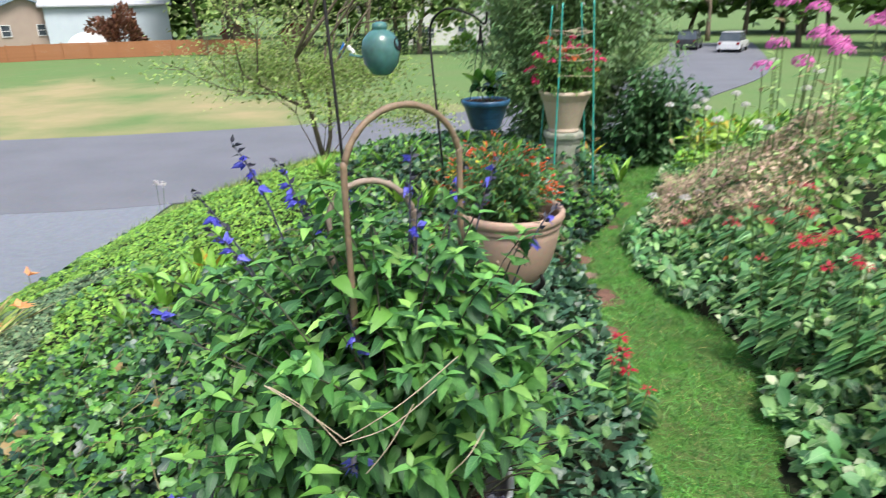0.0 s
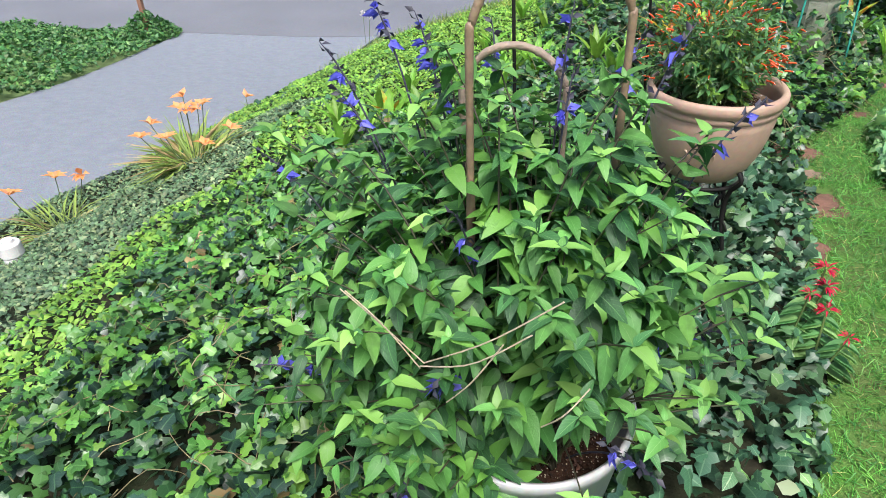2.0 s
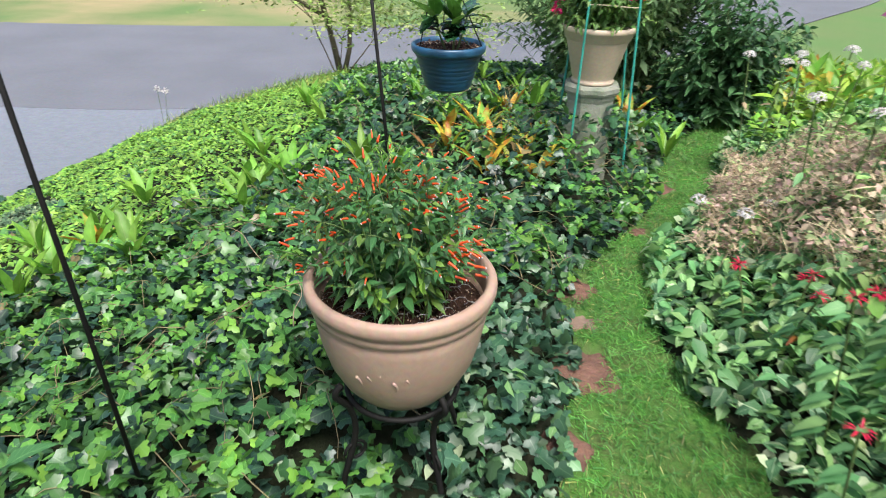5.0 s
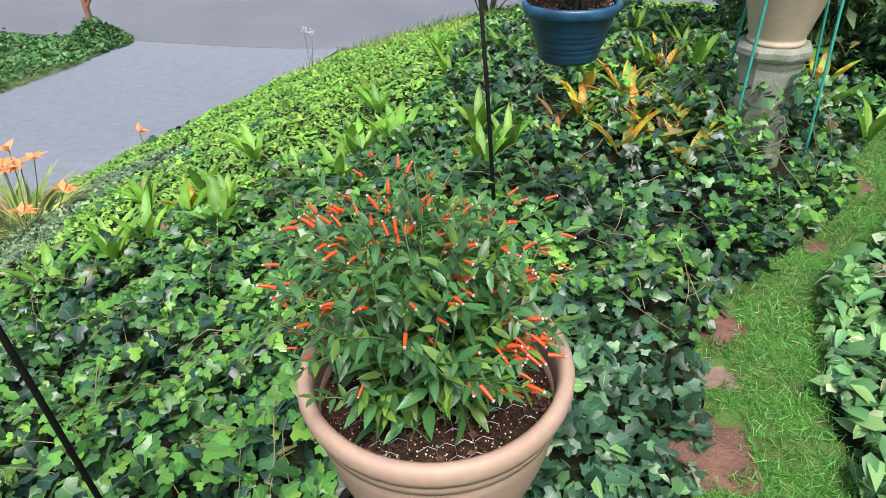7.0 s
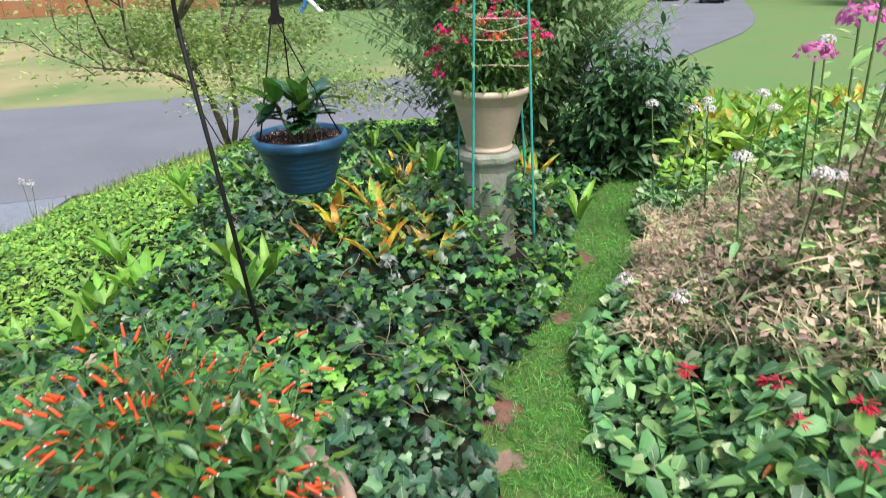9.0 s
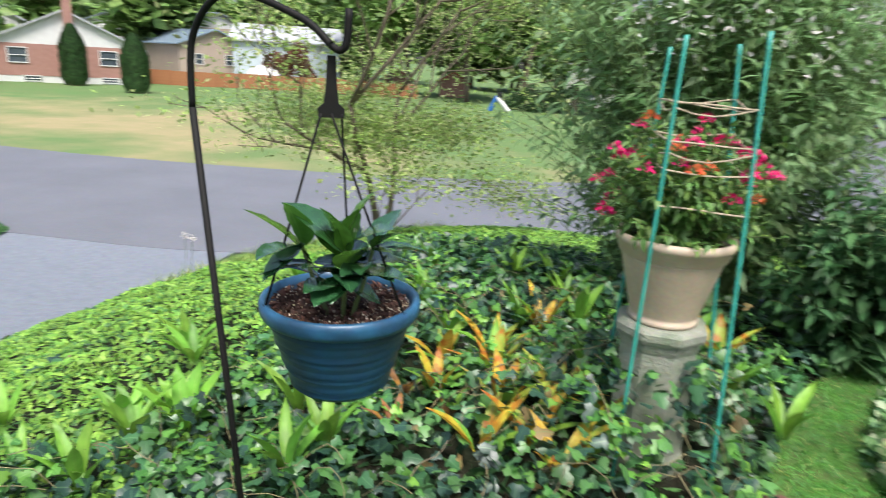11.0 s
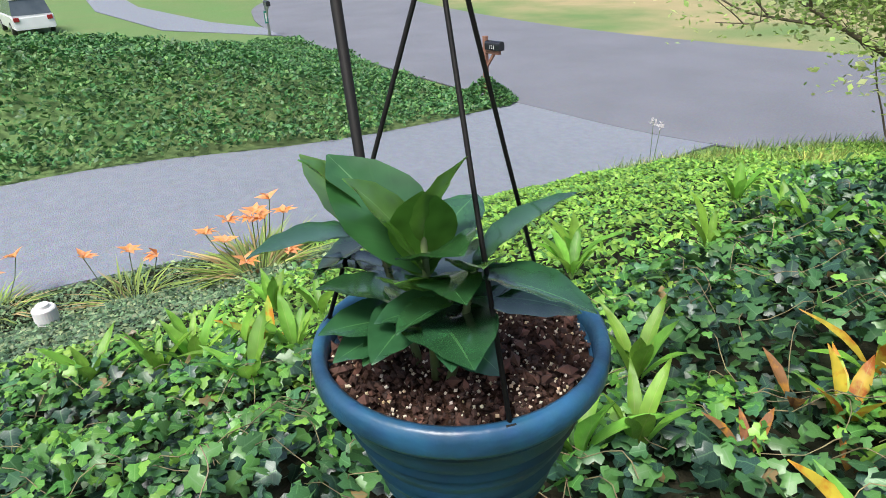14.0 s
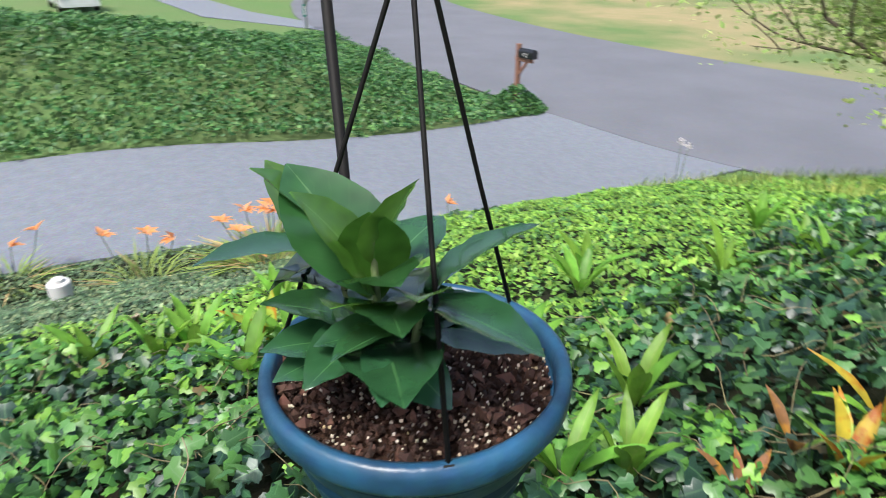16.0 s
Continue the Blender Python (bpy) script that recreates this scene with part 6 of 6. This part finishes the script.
for k, (x, y, ln) in enumerate([(-29.5, 68, 6), (-27, 70, 7), (-24.5, 69.5, 6), (-17, 66, 6), (-5.5, 61, 3.5), (-12, 70, 5.5), (30, 62, 5), (34, 55, 5), (36, 48, 4.5), (26, 75, 5), (40, 62, 5), (12, 78, 5), (-20, 74, 6), (4, 62, 4), (7, 66, 5)]):
    tree("tree", "shade tree with a bare lower trunk across the lawn", x, y, float(ground_z(x, y)) - 0.1, [(rt.uniform(-0.1, 0.1), 0, ln, 0.3)], 3, 1900, 1.0, M["tree_leaf"], KITE, 90 + k, spread=0.85, scatter=0.8)["group"] = "lawn trees"


# ---- houses ----
def window(parent, w, h, x, z, facing, sill=True):
    """A window in the wall plane y = facing, looking to -y."""
    bm = bmesh.new()
    t = 0.09
    for bx, bz, bw, bh in ((x - w / 2, z, t, h), (x + w / 2, z, t, h), (x, z, w, t), (x, z + h - t, w, t), (x, z + h / 2 - t / 2, w, t * 0.8)):
        box(bw, 0.1, bh, bx, facing - 0.04, bz, 0, bm)
    win = part("window", bm, M["white"], parent)
    part("pane", box(w - 0.1, 0.02, h - 0.1, x, facing - 0.005, z + 0.05), M["glass"], win)


def gable_house(label, x, y, z, rz, w, d, h, rise, wall_mat, roof_mat, base=0.0, gable_mat=None, windows=(), chimney=False):
    """A house with its gable end to -y; windows: rows of (x, z, width, height) on that end."""
    ob = thing("house", label, "house", x, y, z, rz)
    if base:
        part("foundation", box(w - 0.06, d - 0.06, base + 1.0, 0, d / 2, -1.0), M["white"], ob)
    part("wall", box(w, d, h - base, 0, d / 2, base), wall_mat, ob)
    for yy in (0.02, d - 0.32):
        bm = bmesh.new()
        bm.faces.new([bm.verts.new(p) for p in ((-w / 2, yy, h), (w / 2, yy, h), (0, yy, h + rise))])
        e = bmesh.ops.extrude_face_region(bm, geom=bm.faces[:])
        bmesh.ops.translate(bm, verts=[v for v in e["geom"] if isinstance(v, bmesh.types.BMVert)], vec=(0, 0.3, 0))
        part("gable", bm, gable_mat or wall_mat, ob)
    over = 0.45
    bm = bmesh.new()
    k = rise / (w / 2)
    for s in (-1, 1):
        a = (s * (w / 2 + over), h - over * k)
        q = [bm.verts.new(p) for p in ((a[0], -over, a[1]), (a[0], d + over, a[1]), (0, d + over, h + rise), (0, -over, h + rise))]
        f = bm.faces.new(q)
        u = [bm.verts.new((v.co.x, v.co.y, v.co.z + 0.16)) for v in q]
        bm.faces.new(u)
        for i in range(4):
            bm.faces.new((q[i], q[(i + 1) % 4], u[(i + 1) % 4], u[i]))
    part("roof", bm, roof_mat, ob)
    for wx, wz, ww, wh in windows:
        window(ob, ww, wh, wx, wz, 0)
    if chimney:
        part("chimney", box(0.75, 0.6, h + rise + 1.3, 0.3, -0.31, 0.0), M["brick"], ob)
    return ob


gable_house("red brick bungalow with white gable, chimney and exposed foundation", -51.0, 49.5, -2.6, 47, 12.6, 13, 3.7, 3.0, M["brick"], M["roof"], 0.9, M["white"], [(-3.9, 2.0, 1.5, 1.4), (3.4, 2.0, 1.5, 1.4), (-2.9, 0.4, 1.4, 0.55), (3.4, 0.4, 1.4, 0.55)], True)
gable_house("beige two-tone house with blue-grey solar roof", -47.0, 66.0, -2.6, 62, 8.5, 14, 4.6, 1.6, M["beige"], M["solar"], 0.9, M["beige"], [(1.6, 2.4, 0.9, 1.2), (-2.0, 2.4, 0.9, 1.2)])
gable_house("pale blue two-storey house with brown roof behind the fence", -36.5, 76.0, -2.6, 118, 9, 12, 5.4, 1.8, M["blue_wall"], M["roof"], 0.8, M["white"], [(-2.6, 3.4, 1.0, 1.2), (0, 3.4, 1.0, 1.2), (2.6, 3.4, 1.0, 1.2), (-2, 1.0, 1.0, 1.2), (2, 1.0, 1.0, 1.2)])
gable_house("white house behind shrubs across the lawn", -3.5, 75.0, -2.6, -4, 9, 10, 4.6, 2.2, M["white"], M["roof"], 0, M["white"], [(-2.4, 1.0, 2.0, 1.4), (1.8, 1.6, 1.0, 1.4)])
gable_house("white house on the rise behind the brick bungalow", -66.0, 72.0, 0.4, 45, 10, 12, 3.4, 2.0, M["white"], M["roof_dark"], 0, M["white"], [(-2, 1.2, 1.0, 1.2), (2, 1.2, 1.0, 1.2)])
gable_house("grey-roofed house on the rise behind the bungalow", -58.0, 82.0, 0.6, 60, 10, 14, 3.8, 2.0, M["beige"], M["roof_dark"], 0, M["white"], [(-2, 1.2, 1.0, 1.2), (2, 1.2, 1.0, 1.2)])
gable_house("white shed on the hill", -74.0, 62.0, 1.0, 45, 4, 5, 2.8, 1.2, M["white"], M["roof"], 0, M["white"], [])
for x, y in [(-27.0, 72.0), (-20.5, 73.0)]:
    gable_house("small red-roofed garden shed behind the fence", x, y, -2.5, 20, 3, 3, 2.0, 1.0, M["brick"], M["red"])
gable_house("dark house front behind roadside trees", 18, 88, -2.5, 10, 9, 10, 4.0, 2.2, M["grey_wall"], M["roof_dark"], 0, M["grey_wall"], [(-2, 1.4, 1.2, 1.3), (2, 1.4, 1.2, 1.3)])

# cedar privacy fence in panels
fence = thing("fence", "orange cedar privacy fence along the neighbouring garden", "fence", 0, 0, 0)
fx = spline([(-50.5, 57.0), (-44, 58.2), (-37, 60), (-30, 62.2), (-22, 65)], 13)
for a, b in zip(fx, fx[1:]):
    d = b - a
    ang = math.degrees(math.atan2(d[1], d[0]))
    L = float(np.hypot(*d))
    panel = part("rail", box(L, 0.04, 0.09, L / 2, 0.037, 1.1), M["fence"], fence, m=pose(a[0], a[1], float(ground_z(*a)), 0, 0, ang))
    part("lower_rail", box(L, 0.04, 0.09, L / 2, 0.037, 0.3), M["fence"], panel)
    plank = part("plank", box(L / 15 - 0.012, 0.03, 1.45, 0, 0, 0), M["fence"], panel, m=Matrix.Translation((0.5 * L / 15, 0, 0)))
    for k in range(1, 15):
        put_mesh("plank", plank.data, panel, Matrix.Translation(((k + 0.5) * L / 15, 0, 0.02 * (k % 2))))
    part("post", box(0.1, 0.1, 1.55, 0, -0.07, 0, 0.01), M["fence"], panel)

# white party tent behind the fence
tent = thing("party_tent", "white arched canopy tent behind the fence", "tent", -38.0, 61.8, float(ground_z(-38, 61.8)))
part("canopy", lathe([(1.9, 1.2), (1.85, 1.5), (1.5, 1.95), (0.9, 2.3), (0.0, 2.5)], 20), M["white"], tent, smooth=True)
for a in range(4):
    part("leg", tube([(1.8 * math.cos(a * 1.57), 1.8 * math.sin(a * 1.57), 0), (1.8 * math.cos(a * 1.57), 1.8 * math.sin(a * 1.57), 1.3)], 0.05, 6), M["white"], tent)

# small play slide on the far lawn
slide = thing("play_slide", "small blue and white plastic play slide on the lawn", "slide", -11.6, 56.5, float(ground_z(-11.6, 56.5)), -10)
part("ladder", tube([(-0.75, 0, 0), (-0.1, 0, 1.25)], [0.22, 0.2], 8), M["blue_toy"], slide)
part("chute", tube([(-0.1, 0, 1.2), (0.35, 0, 0.75), (0.9, 0, 0.15), (1.15, 0, 0.1)], [0.2, 0.2, 0.2, 0.16], 8), M["white"], slide, smooth=True)
part("platform", box(0.4, 0.5, 0.5, 0.1, 0.1, 1.15, 0.05), M["carblack"], slide)


# ---- vehicles ----
def car(label, x, y, rz, paint, length=4.5, width=1.8, height=1.5, suv=False):
    ob = thing("car", label, "car", x, y, float(ground_z(x, y)) + 0.03, rz)
    L, W, H = length / 2, width / 2, height
    cut = 0.62 * H if not suv else 0.58 * H
    side = [(-L, 0.35), (-L + 0.05, cut - 0.1), (-L + 0.5 if not suv else -L + 0.1, cut), (L * 0.45, cut), (L - 0.15, cut - 0.14), (L, 0.55), (L, 0.3), (-L, 0.3)]
    bm = bmesh.new()
    fa = bm.faces.new([bm.verts.new((px, -W, pz)) for px, pz in side])
    e = bmesh.ops.extrude_face_region(bm, geom=[fa])
    bmesh.ops.translate(bm, verts=[v for v in e["geom"] if isinstance(v, bmesh.types.BMVert)], vec=(0, 2 * W, 0))
    bmesh.ops.bevel(bm, geom=bm.edges[:], offset=0.06, segments=2, affect="EDGES")
    part("body", bm, paint, ob, smooth=False)
    b = -L + (0.12 if suv else 0.7)
    cabin = [(b, cut - 0.02), (b + (0.25 if suv else 0.55), H), (L * 0.12, H), (L * 0.45, cut - 0.02)]
    for nm, mt, inset, sh in (("cabin", M["glass"], 0.1, 0.0), ("roof", paint, 0.16, 0.0)):
        bm = bmesh.new()
        if nm == "cabin":
            lo = [bm.verts.new((px, s * (W - (0.06 if pz < H - 0.1 else 0.2)), pz)) for s in (-1, 1) for px, pz in cabin]
            bm.faces.new(lo[:4])
            bm.faces.new(lo[4:])
            for i in range(4):
                bm.faces.new((lo[i], lo[(i + 1) % 4], lo[4 + (i + 1) % 4], lo[4 + i]))
        else:
            box(cabin[2][0] - cabin[1][0] + 0.1, 2 * W - 0.36, 0.05, (cabin[1][0] + cabin[2][0]) / 2, 0, H - 0.03, 0.02, bm)
        part(nm, bm, mt, ob)
    for sx in (-L * 0.62, L * 0.62):
        for sy in (-1, 1):
            wheel = part("wheel", lathe([(0.0, -0.1), (0.31, -0.1), (0.33, -0.06), (0.33, 0.06), (0.31, 0.1), (0.0, 0.1)], 20), M["tyre"], ob, m=pose(sx, sy * (W - 0.08), 0.33, 90, 0, 0), smooth=True)
            part("rim", lathe([(0.0, -0.115), (0.2, -0.115), (0.2, 0.115), (0.0, 0.115)], 16), M["chrome"], wheel)
    for sy in (-1, 1):
        part("headlight", box(0.06, 0.35, 0.14, L - 0.02, sy * (W - 0.28), cut - 0.32, 0.02), M["white"], ob)
        part("taillight", box(0.06, 0.25, 0.2, -L + 0.01, sy * (W - 0.2), cut - 0.3, 0.02), M["red"], ob)
    return ob


car("dark red sedan parked beside the brick bungalow", -66.5, 50.0, 15, M["red"], 4.8)
car("white sport utility car parked by the road", 22.3, 57.5, 60, M["carwhite"], 4.5, 1.85, 1.65, True)
car("black sport utility car parked by the road", 19.8, 61.5, 65, M["carblack"], 4.6, 1.85, 1.7, True)
car("white pickup parked beside the far driveway", -41.5, 0.2, 190, M["carwhite"], 5.2, 1.9, 1.7, True)
car("silver car parked behind the shade tree", -72.0, 57.0, 30, M["carwhite"], 4.6)
car("red car parked at a far house", -100, 51.0, 20, M["red"], 4.8)


# ---- mailboxes ----
def mailbox(label, x, y, z, rz, post_mat, number=""):
    ob = thing("mailbox", label, "mailbox", x, y, z, rz)
    part("post", box(0.1, 0.1, 1.5, 0, 0, 0, 0.01), post_mat, ob)
    part("arm", box(0.55, 0.09, 0.09, 0.2, 0, 1.12, 0.01), post_mat, ob)
    part("brace", box(0.05, 0.06, 0.42), post_mat, ob, m=pose(0.05, 0, 0.82, 0, 38, 0))
    bm = bmesh.new()
    prof = [(-0.085, 0.0), (0.085, 0.0), (0.085, 0.12)] + [(0.085 * math.cos(t), 0.12 + 0.085 * math.sin(t)) for t in np.linspace(0.3, math.pi - 0.3, 8)] + [(-0.085, 0.12)]
    f = bm.faces.new([bm.verts.new((0.06, px, pz)) for px, pz in prof])
    e = bmesh.ops.extrude_face_region(bm, geom=[f])
    bmesh.ops.translate(bm, verts=[v for v in e["geom"] if isinstance(v, bmesh.types.BMVert)], vec=(0.48, 0, 0))
    body = part("box", bm, M["carblack"], ob, m=Matrix.Translation((0, 0, 1.215)))
    part("flag", box(0.12, 0.01, 0.05, 0.3, 0.095, 0.1), M["red"], body)
    if number:
        cu = bpy.data.curves.new("number", "FONT")
        cu.body, cu.size, cu.extrude, cu.align_x = number, 0.12, 0.002, "CENTER"
        t = child(new("number", cu), body)
        t.matrix_basis = pose(0.3, -0.088, 0.03, 90, 0, 0)
        cu.materials.append(M["white"])
    return ob


mailbox("black mailbox on a weathered red wooden post wrapped by creeper", -12.5, 10.3, LEVEL + 0.05, 10, M["post_wood"], "121")
mb = mailbox("black mailbox with a green number plate on a post", -28.3, 9.5, LEVEL + 0.05, 0, M["chrome"])
part("number_plate", box(0.02, 0.14, 0.5, 0.06, -0.06, 0.5), M["teal_sign"], mb)
part("bars", box(0.01, 0.06, 0.36, 0.075, -0.06, 0.57), M["white"], mb)
cover("mailbox_creeper", "creeper heaped round the mailbox post", "ground cover", M["mound"], KITE, 2600, (-13.4, -11.6), (9.5, 11.0), lambda x, y: np.hypot(x + 12.5, y - 10.3) < 0.75, lambda x, y: 0.62 * np.maximum(0, 1 - np.hypot(x + 12.5, y - 10.3) / 0.8) + 0.06, 0.1, tilt=0.8)
